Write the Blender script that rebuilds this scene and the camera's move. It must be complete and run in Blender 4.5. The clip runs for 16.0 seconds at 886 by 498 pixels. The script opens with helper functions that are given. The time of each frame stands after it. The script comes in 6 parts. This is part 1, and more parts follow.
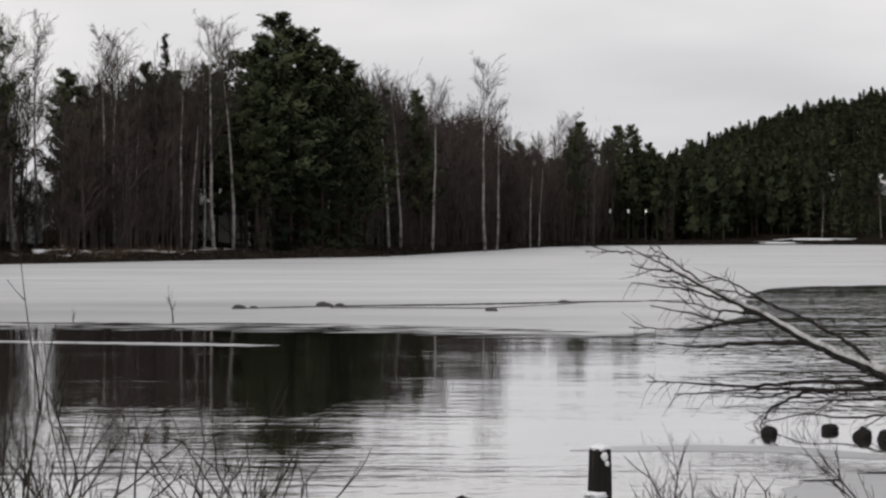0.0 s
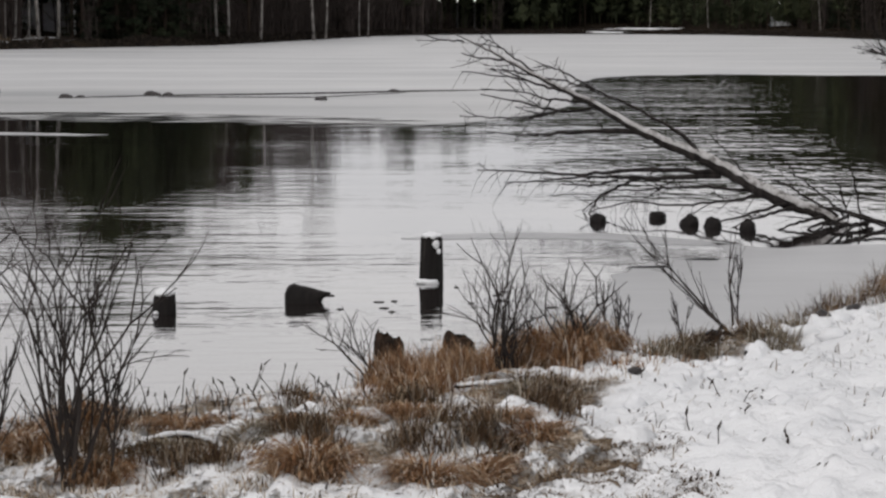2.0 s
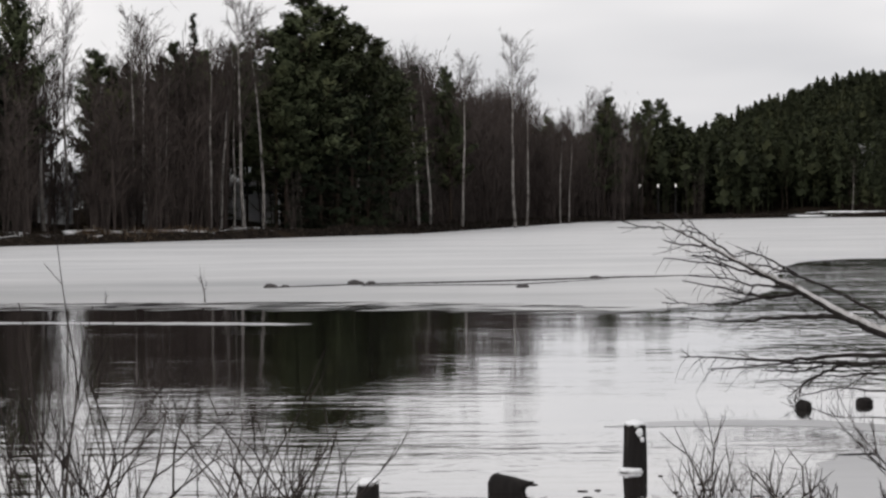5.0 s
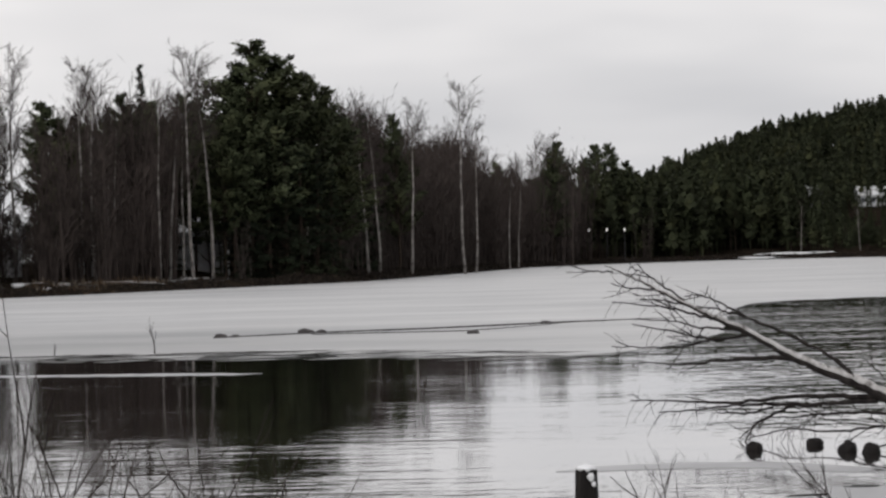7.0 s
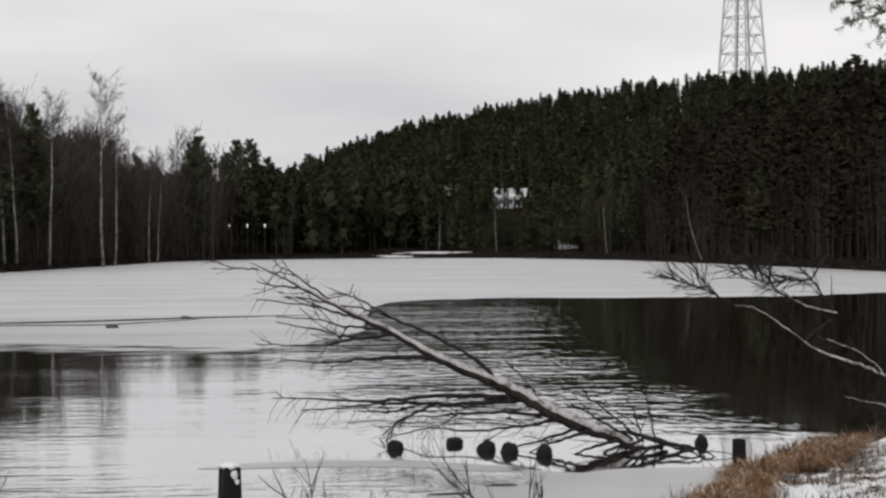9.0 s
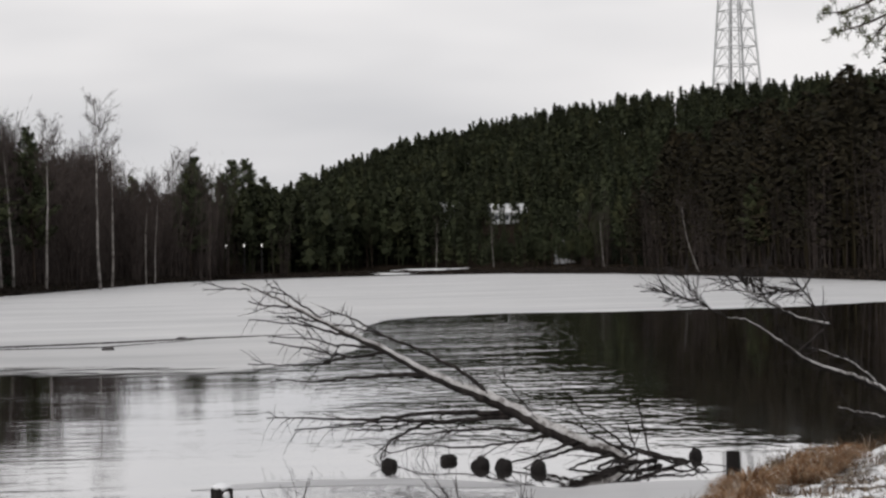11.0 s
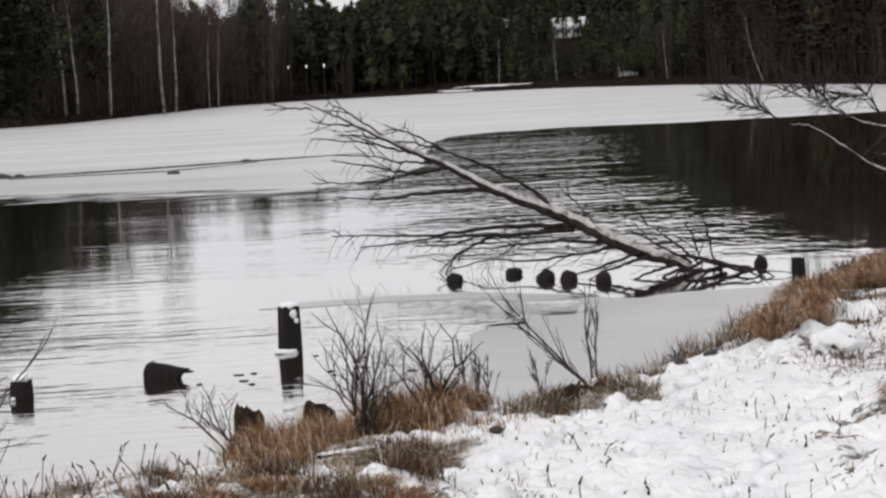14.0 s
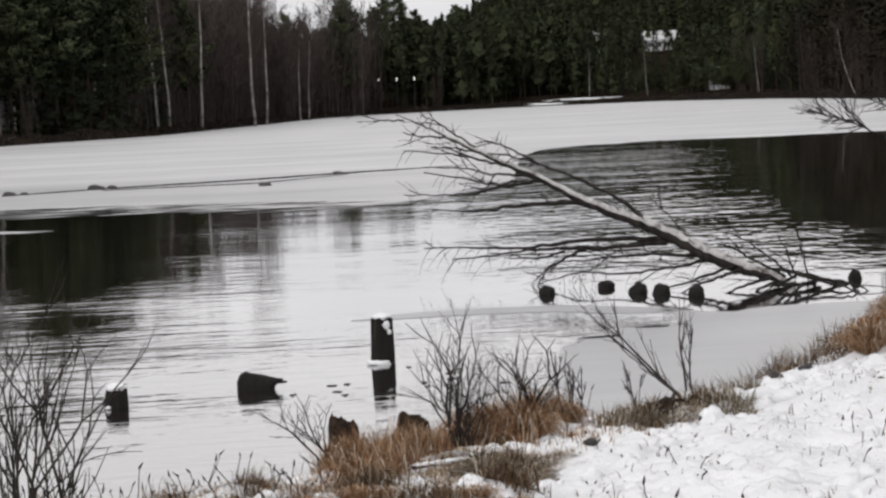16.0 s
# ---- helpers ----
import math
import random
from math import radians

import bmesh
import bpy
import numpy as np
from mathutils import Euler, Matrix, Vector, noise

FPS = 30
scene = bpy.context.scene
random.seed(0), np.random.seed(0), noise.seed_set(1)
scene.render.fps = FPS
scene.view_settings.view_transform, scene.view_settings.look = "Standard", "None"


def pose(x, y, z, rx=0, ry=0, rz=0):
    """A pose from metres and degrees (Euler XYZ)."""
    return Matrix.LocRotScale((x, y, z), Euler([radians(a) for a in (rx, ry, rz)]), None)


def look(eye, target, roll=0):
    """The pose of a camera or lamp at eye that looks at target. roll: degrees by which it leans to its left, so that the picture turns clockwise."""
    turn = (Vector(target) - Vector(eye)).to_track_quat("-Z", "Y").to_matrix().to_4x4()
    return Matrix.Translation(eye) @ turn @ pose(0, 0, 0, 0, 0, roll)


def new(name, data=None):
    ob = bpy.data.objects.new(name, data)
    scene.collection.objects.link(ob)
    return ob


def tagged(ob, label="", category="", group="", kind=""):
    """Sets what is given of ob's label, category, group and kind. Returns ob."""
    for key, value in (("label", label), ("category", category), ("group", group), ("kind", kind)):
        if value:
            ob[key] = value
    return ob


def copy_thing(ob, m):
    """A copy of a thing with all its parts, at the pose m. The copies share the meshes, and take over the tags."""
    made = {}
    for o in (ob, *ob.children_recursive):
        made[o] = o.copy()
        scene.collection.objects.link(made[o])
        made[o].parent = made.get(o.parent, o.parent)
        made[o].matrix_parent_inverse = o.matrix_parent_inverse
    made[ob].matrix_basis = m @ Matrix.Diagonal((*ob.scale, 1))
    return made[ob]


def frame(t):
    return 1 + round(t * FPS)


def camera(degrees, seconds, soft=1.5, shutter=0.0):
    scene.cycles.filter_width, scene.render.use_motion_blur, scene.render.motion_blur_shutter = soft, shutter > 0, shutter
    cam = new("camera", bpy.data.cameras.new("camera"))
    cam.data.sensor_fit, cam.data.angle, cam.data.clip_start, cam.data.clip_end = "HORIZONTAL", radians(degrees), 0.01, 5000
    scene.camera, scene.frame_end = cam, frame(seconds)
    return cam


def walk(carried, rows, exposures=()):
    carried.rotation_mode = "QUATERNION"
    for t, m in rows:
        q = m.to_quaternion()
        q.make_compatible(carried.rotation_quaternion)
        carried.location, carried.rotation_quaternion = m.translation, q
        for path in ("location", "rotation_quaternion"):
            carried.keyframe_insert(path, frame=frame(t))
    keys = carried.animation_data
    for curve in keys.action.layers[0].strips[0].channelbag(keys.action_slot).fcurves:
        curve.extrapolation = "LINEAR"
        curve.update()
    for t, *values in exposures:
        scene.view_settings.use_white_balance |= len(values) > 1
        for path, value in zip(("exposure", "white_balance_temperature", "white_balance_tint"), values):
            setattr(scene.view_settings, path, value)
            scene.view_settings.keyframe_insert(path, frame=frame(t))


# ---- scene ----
from mathutils.geometry import tessellate_polygon

# ---------------------------------------------------------------- camera
cam = camera(21.0, 16.0, soft=2.5)
ROWS = [  # seconds, x, z, yaw to the right, pitch up, lean to the left
    (0.0, 0.0, 2.2, 0.0, -0.43, 0.0), (0.5, -0.006, 2.191, 0.215, -1.112, 0.075),
    (1.0, 0.006, 2.195, 1.712, -3.529, 0.125), (1.5, -0.026, 2.194, 3.28, -5.288, 0.157),
    (2.0, -0.024, 2.191, 4.105, -5.467, 0.121), (2.5, -0.03, 2.182, 2.627, -5.304, -0.079),
    (3.0, -0.04, 2.191, 0.789, -4.534, -0.115), (3.5, -0.036, 2.188, 0.166, -3.689, -0.096),
    (4.0, -0.03, 2.196, -0.22, -3.253, -0.184), (4.5, -0.02, 2.201, -0.596, -2.397, -0.384),
    (4.7, -0.025, 2.206, -0.714, -1.681, -0.508), (6.8, -0.002, 2.217, 0.067, 0.191, -1.61),
    (7.0, -0.009, 2.211, 0.497, 0.116, -1.477), (7.5, -0.04, 2.217, 3.865, -0.624, -1.296),
    (8.0, -0.101, 2.235, 5.738, -0.525, -0.455), (8.5, -0.105, 2.236, 8.439, -0.352, -0.376),
    (9.0, -0.082, 2.229, 9.121, -0.111, -0.292), (9.2, -0.07, 2.228, 9.2, -0.01, -0.35),
    (11.3, 0.013, 2.233, 9.169, 0.269, -1.474), (11.5, 0.025, 2.221, 9.175, 0.076, -1.629),
    (12.0, 0.03, 2.218, 9.169, -1.44, -1.886), (12.5, 0.015, 2.218, 9.0, -1.955, -1.865),
    (13.0, 0.021, 2.22, 8.806, -2.127, -1.985), (13.5, 0.013, 2.216, 8.206, -3.259, -2.14),
    (14.0, 0.023, 2.21, 7.474, -4.046, -2.795), (14.5, 0.024, 2.216, 6.927, -4.102, -3.103),
    (15.0, -0.003, 2.209, 6.52, -3.954, -3.121), (15.5, -0.012, 2.211, 5.963, -3.73, -2.932),
    (16.0, -0.012, 2.203, 5.351, -3.634, -2.636),
]


def aim(x, z, yaw, pitch, lean):
    a, b = radians(yaw), radians(pitch)
    way = Vector((math.sin(a) * math.cos(b), math.cos(a) * math.cos(b), math.sin(b)))
    eye = Vector((x, 0, z))
    return look(eye, eye + way, lean)


walk(cam, [(t, aim(*r)) for t, *r in ROWS],
     [(0.0, 0.0, 6560, 11.5), (0.6, 0.08, 6560, 11.5), (1.0, 0.24, 6560, 11.5), (1.5, 0.06, 6560, 11.5), (2.0, -0.08, 6560, 11.5), (2.5, -0.06, 6560, 11.5), (2.9, 0.23, 6560, 11.5), (3.6, 0.23, 6560, 11.5), (4.7, 0.18, 6560, 11.5), (6.8, 0.0, 6560, 11.5), (9.2, 0.0, 6560, 11.5), (11.5, 0.02, 6560, 11.5), (12.5, 0.24, 6560, 11.5), (16.0, 0.23, 6560, 11.5)])

# ---------------------------------------------------------------- sky and sun
SUN_UP, SUN_WAY = 32.0, 215.0
world = bpy.data.worlds.new("overcast_sky")
scene.world = world
world.use_nodes = True
wt = world.node_tree
wt.nodes.clear()
w_out, w_bg = wt.nodes.new("ShaderNodeOutputWorld"), wt.nodes.new("ShaderNodeBackground")
w_sky = wt.nodes.new("ShaderNodeTexSky")
w_sky.sky_type, w_sky.sun_disc = "NISHITA", False
w_sky.sun_elevation, w_sky.sun_rotation = radians(SUN_UP), radians(SUN_WAY)
w_tint = wt.nodes.new("ShaderNodeHueSaturation")
w_tint.inputs["Saturation"].default_value = 0.1
w_tint.inputs["Value"].default_value = 0.1
w_co, w_map = wt.nodes.new("ShaderNodeTexCoord"), wt.nodes.new("ShaderNodeMapping")
w_map.inputs["Scale"].default_value = (1.0, 1.0, 4.0)
w_noise, w_ramp = wt.nodes.new("ShaderNodeTexNoise"), wt.nodes.new("ShaderNodeValToRGB")
w_noise.inputs["Scale"].default_value, w_noise.inputs["Detail"].default_value = 2.2, 4.0
w_ramp.color_ramp.elements[0].position, w_ramp.color_ramp.elements[1].position = 0.36, 0.56
w_ramp.color_ramp.elements[0].color = (0.60, 0.61, 0.63, 1)
w_ramp.color_ramp.elements[1].color = (0.88, 0.875, 0.875, 1)
w_mix = wt.nodes.new("ShaderNodeMix")
w_mix.data_type = "RGBA"
w_mix.inputs["Factor"].default_value = 0.93
wt.links.new(w_co.outputs["Generated"], w_map.inputs["Vector"])
wt.links.new(w_map.outputs["Vector"], w_noise.inputs["Vector"])
wt.links.new(w_noise.outputs["Fac"], w_ramp.inputs["Fac"])
wt.links.new(w_sky.outputs["Color"], w_tint.inputs["Color"])
wt.links.new(w_tint.outputs["Color"], w_mix.inputs[6])
wt.links.new(w_ramp.outputs["Color"], w_mix.inputs[7])
wt.links.new(w_mix.outputs[2], w_bg.inputs["Color"])
w_bg.inputs["Strength"].default_value = 1.0
wt.links.new(w_bg.outputs["Background"], w_out.inputs["Surface"])

sun = new("sun", bpy.data.lights.new("sun", "SUN"))
sun.data.energy, sun.data.angle, sun.data.color = 1.05, radians(25), (1.0, 0.97, 0.93)
a, b = radians(SUN_WAY), radians(SUN_UP)
sun.matrix_world = look((math.sin(a) * math.cos(b) * 50, math.cos(a) * math.cos(b) * 50, math.sin(b) * 50), (0, 0, 0))


# ---------------------------------------------------------------- materials
class Nodes:
    """A short way to write a node material."""

    def __init__(self, name):
        self.mat = bpy.data.materials.new(name)
        self.mat.use_nodes = True
        self.tree = self.mat.node_tree
        self.bsdf = self.tree.nodes["Principled BSDF"]
        self.out = self.tree.nodes["Material Output"]

    def add(self, kind, **values):
        n = self.tree.nodes.new(kind)
        for k, v in values.items():
            n.inputs[k].default_value = v
        return n

    def link(self, a, b):
        self.tree.links.new(a, b)

    def place(self, scale=(1, 1, 1), local=False):
        if local:
            src = self.add("ShaderNodeTexCoord").outputs["Object"]
        else:
            src = self.add("ShaderNodeNewGeometry").outputs["Position"]
        m = self.add("ShaderNodeMapping", Scale=scale)
        self.link(src, m.inputs["Vector"])
        return m.outputs["Vector"]

    def noise(self, where, scale, detail=4.0, rough=0.55):
        n = self.add("ShaderNodeTexNoise", Scale=scale, Detail=detail, Roughness=rough)
        self.link(where, n.inputs["Vector"])
        return n.outputs["Fac"]

    def reach(self, x, y, wide, deep):
        """1 at a place of the plan, falling to 0 at an oval round it."""
        m = self.add("ShaderNodeMapping", Location=(-x / wide, -y / deep, 0), Scale=(1 / wide, 1 / deep, 0))
        self.link(self.add("ShaderNodeNewGeometry").outputs["Position"], m.inputs["Vector"])
        g = self.add("ShaderNodeTexGradient")
        g.gradient_type = "SPHERICAL"
        self.link(m.outputs["Vector"], g.inputs["Vector"])
        return g.outputs["Fac"]

    def ramp(self, fac, *stops):
        n = self.add("ShaderNodeValToRGB")
        el = n.color_ramp.elements
        while len(el) < len(stops):
            el.new(0.5)
        for e, (p, c) in zip(el, stops):
            e.position = p
            e.color = (*c, 1) if not isinstance(c, float) else (c, c, c, 1)
        self.link(fac, n.inputs["Fac"])
        return n.outputs["Color"]

    def mix(self, fac, a, b, mode="MIX"):
        n = self.add("ShaderNodeMix")
        n.data_type, n.blend_type = "RGBA", mode
        for sock, v in ((n.inputs["Factor"], fac), (n.inputs[6], a), (n.inputs[7], b)):
            if isinstance(v, (int, float)):
                sock.default_value = v if sock.type == "VALUE" else (v, v, v, 1)
            elif isinstance(v, tuple):
                sock.default_value = (*v, 1)
            else:
                self.link(v, sock)
        return n.outputs[2]

    def math(self, op, a, b=0.0, clamp=False):
        n = self.add("ShaderNodeMath")
        n.operation, n.use_clamp = op, clamp
        for sock, v in zip(n.inputs, (a, b)):
            if isinstance(v, (int, float)):
                sock.default_value = v
            else:
                self.link(v, sock)
        return n.outputs[0]

    def bump(self, height, strength, distance):
        n = self.add("ShaderNodeBump", Strength=strength, Distance=distance)
        self.link(height, n.inputs["Height"])
        self.link(n.outputs["Normal"], self.bsdf.inputs["Normal"])
        return n

    def done(self, colour=None, rough=0.8, spec=0.3):
        if colour is not None:
            self.link(colour, self.bsdf.inputs["Base Color"])
        if isinstance(rough, (int, float)):
            self.bsdf.inputs["Roughness"].default_value = rough
        else:
            self.link(rough, self.bsdf.inputs["Roughness"])
        self.bsdf.inputs["Specular IOR Level"].default_value = spec
        return self.mat


def per_piece(n):
    return n.add("ShaderNodeNewGeometry").outputs["Random Per Island"]


def foliage_material(name, dark, mid, light):
    n = Nodes(name)
    c = n.ramp(per_piece(n), (0.0, dark), (0.55, mid), (1.0, light))
    tint = n.ramp(n.add("ShaderNodeObjectInfo").outputs["Random"], (0.0, 0.75), (1.0, 1.2))
    c = n.mix(1.0, c, tint, "MULTIPLY")
    patch = n.ramp(n.noise(n.place(), 0.16, 3), (0.3, (0.62, 0.60, 0.58)), (0.5, (0.95, 0.95, 0.95)), (0.72, (1.25, 1.1, 0.95)))
    return n.done(n.mix(1.0, c, patch, "MULTIPLY"), 0.8, 0.1)


def bark_material(name, dark, light, scale=6.0, stretch=(1, 1, 0.25), bump=0.4):
    n = Nodes(name)
    w = n.place(stretch, True)
    c = n.ramp(n.noise(w, scale, 6), (0.35, dark), (0.68, light))
    n.bump(n.noise(w, scale * 3, 5), bump, 0.02)
    return n.done(c, 0.9, 0.2)


M_NEEDLE = foliage_material("pine_needles", (0.050, 0.061, 0.034), (0.064, 0.077, 0.042), (0.080, 0.094, 0.050))
M_SPRUCE = foliage_material("spruce_needles", (0.014, 0.020, 0.012), (0.021, 0.029, 0.017), (0.030, 0.040, 0.023))
M_FARWOOD = foliage_material("far_conifer_green", (0.034, 0.041, 0.023), (0.041, 0.049, 0.027), (0.049, 0.058, 0.031))
M_OLIVEWOOD = foliage_material("olive_woodland", (0.030, 0.026, 0.016), (0.038, 0.033, 0.020), (0.047, 0.041, 0.025))
M_BROWNWOOD = foliage_material("brown_woodland", (0.026, 0.021, 0.017), (0.034, 0.028, 0.023), (0.044, 0.036, 0.029))
M_BARK = bark_material("pine_bark", (0.020, 0.015, 0.012), (0.065, 0.047, 0.035))
M_TWIG = bark_material("bare_twigs", (0.028, 0.022, 0.020), (0.072, 0.057, 0.051), 3.0)
M_WILLOW = bark_material("willow_shoots", (0.016, 0.013, 0.012), (0.048, 0.039, 0.035), 14.0)
M_DARKLIMB = bark_material("dark_limbs", (0.010, 0.008, 0.008), (0.036, 0.031, 0.029), 12.0)


def birch_bark():
    n = Nodes("birch_bark")
    w = n.place((1, 1, 0.9), True)
    patches = n.ramp(n.noise(w, 1.3, 6), (0.34, 0.1), (0.60, 1.0))
    fine = n.ramp(n.noise(w, 11, 4), (0.3, (0.17, 0.157, 0.147)), (0.7, (0.40, 0.375, 0.355)))
    c = n.mix(patches, (0.05, 0.042, 0.038), fine)
    n.bump(n.noise(w, 20, 4), 0.3, 0.02)
    return n.done(c, 0.8, 0.2)


def frosted_bark():
    n = Nodes("frosted_bark")
    w = n.place((1, 1, 1), True)
    c = n.ramp(n.noise(w, 9, 6, 0.7), (0.36, (0.10, 0.092, 0.088)), (0.50, (0.40, 0.39, 0.385)), (0.72, (0.62, 0.62, 0.625)))
    n.bump(n.noise(w, 30, 4), 0.4, 0.02)
    return n.done(c, 0.8, 0.2)


def snow_material(name="fresh_snow", base=(0.80, 0.81, 0.83)):
    n = Nodes(name)
    w = n.place()
    tone = n.ramp(n.noise(w, 1.3, 6), (0.3, tuple(v * 0.9 for v in base)), (0.7, base))
    h = n.math("ADD", n.noise(w, 9, 6), n.math("MULTIPLY", n.noise(w, 55, 3), 0.3))
    n.bump(h, 0.55, 0.05)
    return n.done(tone, 0.75, 0.25)


def wet_wood():
    n = Nodes("waterlogged_wood")
    w = n.place((1, 1, 0.15), True)
    c = n.ramp(n.noise(w, 22, 6), (0.3, (0.008, 0.007, 0.007)), (0.66, (0.016, 0.014, 0.013)), (0.85, (0.07, 0.062, 0.058)))
    n.bump(n.noise(w, 40, 5), 0.6, 0.02)
    return n.done(c, 0.75, 0.15)


def ground_material():
    n = Nodes("snowy_ground")
    att = n.add("ShaderNodeAttribute")
    att.attribute_name = "snow"
    w = n.place()
    soil = n.ramp(n.math("ADD", n.math("MULTIPLY", n.noise(w, 5.5, 8), 0.5), n.math("MULTIPLY", n.noise(n.place((18, 70, 30)), 1.0, 4), 0.5)), (0.34, (0.05, 0.034, 0.022)), (0.48, (0.20, 0.15, 0.105)), (0.62, (0.50, 0.44, 0.37)))
    # darker soil tone, blended in between 40 and 80 m away
    far_soil = n.ramp(n.noise(w, 0.8, 6), (0.3, (0.008, 0.007, 0.006)), (0.7, (0.030, 0.023, 0.017)))
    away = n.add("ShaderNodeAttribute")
    away.attribute_name = "far_soil"
    soil = n.mix(away.outputs["Fac"], soil, far_soil)
    snow = n.ramp(n.noise(w, 1.4, 6), (0.3, (0.70, 0.71, 0.73)), (0.7, (0.83, 0.835, 0.85)))
    edge = n.math("ADD", n.math("MULTIPLY", n.noise(w, 4.5, 8, 0.75), 1.0), n.math("MULTIPLY", n.noise(w, 22, 5, 0.75), 0.45))
    level = n.math("SUBTRACT", n.math("ADD", n.math("MULTIPLY", att.outputs["Fac"], 1.3), edge), 1.12)
    marks = n.ramp(n.noise(n.place((1, 0.7, 1)), 3.4, 5, 0.7), (0.60, 0.0), (0.70, 0.55))
    level = n.math("SUBTRACT", level, marks)
    cover = n.ramp(level, (0.0, 0.0), (0.12, 1.0))
    h = n.math("ADD", n.math("MULTIPLY", n.noise(w, 5, 5, 0.5), 1.0), n.math("MULTIPLY", n.noise(w, 34, 4), 0.14))
    h = n.math("ADD", h, n.math("MULTIPLY", cover, 0.5))
    n.bump(h, 0.9, 0.10)
    n.link(n.math("MULTIPLY", cover, 0.2), n.bsdf.inputs["Specular IOR Level"])
    return n.done(n.mix(cover, soil, snow), 0.85, 0.2)


def water_material():
    n = Nodes("lake_water")
    swell = n.noise(n.place((0.34, 0.75, 1)), 1.0, 3, 0.55)
    calm = n.noise(n.place((0.75, 2.0, 1)), 1.1, 2)
    streaks = n.ramp(n.noise(n.place((0.035, 0.22, 1)), 1.0, 4), (0.40, 0.35), (0.62, 1.3))

    patch = n.reach

    # wind ruffles and smoothed ovals, placed to fit reflections to the camera's view
    ruffled = n.math("ADD", n.math("MULTIPLY", patch(10.0, 66, 8.5, 42), 4.6), n.math("MULTIPLY", patch(5.8, 30.5, 3.6, 7), 3.6))
    ruffled = n.math("ADD", ruffled, n.math("MULTIPLY", patch(15, 80, 10, 26), 6.0))
    ruffled = n.math("ADD", ruffled, n.math("MULTIPLY", patch(5.8, 32, 4.2, 7), 4.0))
    ruffled = n.math("ADD", ruffled, n.math("MULTIPLY", patch(8.5, 46, 6.0, 15), 4.5))
    ruffled = n.math("ADD", ruffled, n.math("MULTIPLY", patch(9.2, 27.5, 2.8, 4.5), 1.6))
    ruffled = n.math("ADD", ruffled, n.math("MULTIPLY", patch(-3, 25, 8, 10), 1.0))
    smoothed = n.math("SUBTRACT", 1.0, n.math("MULTIPLY", n.math("ADD", patch(22.5, 50, 11, 40), patch(18, 42, 9, 22)), 3.0), True)
    smoothed = n.math("MULTIPLY", smoothed, n.math("SUBTRACT", 1.0, n.math("MULTIPLY", n.math("ADD", n.math("ADD", patch(12.4, 37, 5, 9.5), patch(10.0, 29.5, 3.0, 5.0)), patch(5.4, 24.6, 2.6, 2.6)), 1.5), True))
    smoothed = n.math("ADD", n.math("MULTIPLY", smoothed, 0.9), 0.1)
    chop = n.noise(n.place((2.2, 1.0, 1)), 1.3, 2, 0.5)
    tiny = n.noise(n.place((0.9, 2.4, 1)), 1.5, 3)
    h = n.math("ADD", n.math("MULTIPLY", calm, 0.55), n.math("MULTIPLY", swell, 0.65))
    h = n.math("ADD", h, n.math("MULTIPLY", tiny, n.math("MULTIPLY", patch(0, 18, 11, 15), 3.2)))
    h = n.math("ADD", h, n.math("MULTIPLY", tiny, n.math("MULTIPLY", patch(-7, 43, 14, 18), 1.6)))
    h = n.math("MULTIPLY", h, n.math("ADD", n.math("MULTIPLY", ruffled, 0.22), 0.6))
    h = n.math("ADD", h, n.math("MULTIPLY", chop, n.math("MULTIPLY", ruffled, 0.75)))
    h = n.math("MULTIPLY", h, n.math("MULTIPLY", streaks, smoothed))
    b = n.bump(h, 1.0, 0.0062)
    n.bsdf.inputs["Base Color"].default_value = (0.016, 0.012, 0.011, 1)
    n.done(None, 0.03, 0.5)
    gloss = n.add("ShaderNodeBsdfGlossy", Roughness=0.035)
    gloss.inputs["Color"].default_value = (0.95, 0.95, 0.96, 1)
    n.link(b.outputs["Normal"], gloss.inputs["Normal"])
    face = n.add("ShaderNodeLayerWeight", Blend=0.5)
    n.link(b.outputs["Normal"], face.inputs["Normal"])
    lean = n.ramp(face.outputs["Facing"], (0.45, 0.0), (0.80, 0.33), (0.88, 0.43), (0.95, 0.76))
    mixed = n.add("ShaderNodeMixShader")
    n.link(lean, mixed.inputs[0])
    n.link(n.bsdf.outputs[0], mixed.inputs[1])
    n.link(gloss.outputs[0], mixed.inputs[2])
    n.link(mixed.outputs[0], n.out.inputs["Surface"])
    return n.mat


def ice_material(name, dark, light, rough, scale=0.12, dulled=None):
    n = Nodes(name)
    w = n.place((0.35, 1.0, 1))
    big = n.noise(w, scale, 6, 0.6)
    fine = n.noise(n.place((0.6, 2.5, 1)), 1.2, 5)
    streaks = n.noise(n.place((0.2, 0.55, 1)), 0.5, 5, 0.65)
    tone = n.math("ADD", n.math("MULTIPLY", big, 0.5), n.math("MULTIPLY", fine, 0.15))
    c = n.ramp(n.math("ADD", tone, n.math("MULTIPLY", streaks, 0.35)), (0.36, dark), (0.60, light))
    # multiplies the colour down inside the given oval
    if dulled:
        thin = n.ramp(n.math("ADD", n.reach(*dulled), n.math("MULTIPLY", n.noise(n.place((0.25, 1.2, 1)), 0.5, 5), 0.35)), (0.2, 1.0), (0.6, 0.83), (0.95, 0.62))
        c = n.mix(1.0, c, thin, "MULTIPLY")
    n.bump(fine, 0.25, 0.02)
    return n.done(c, rough, 0.5)


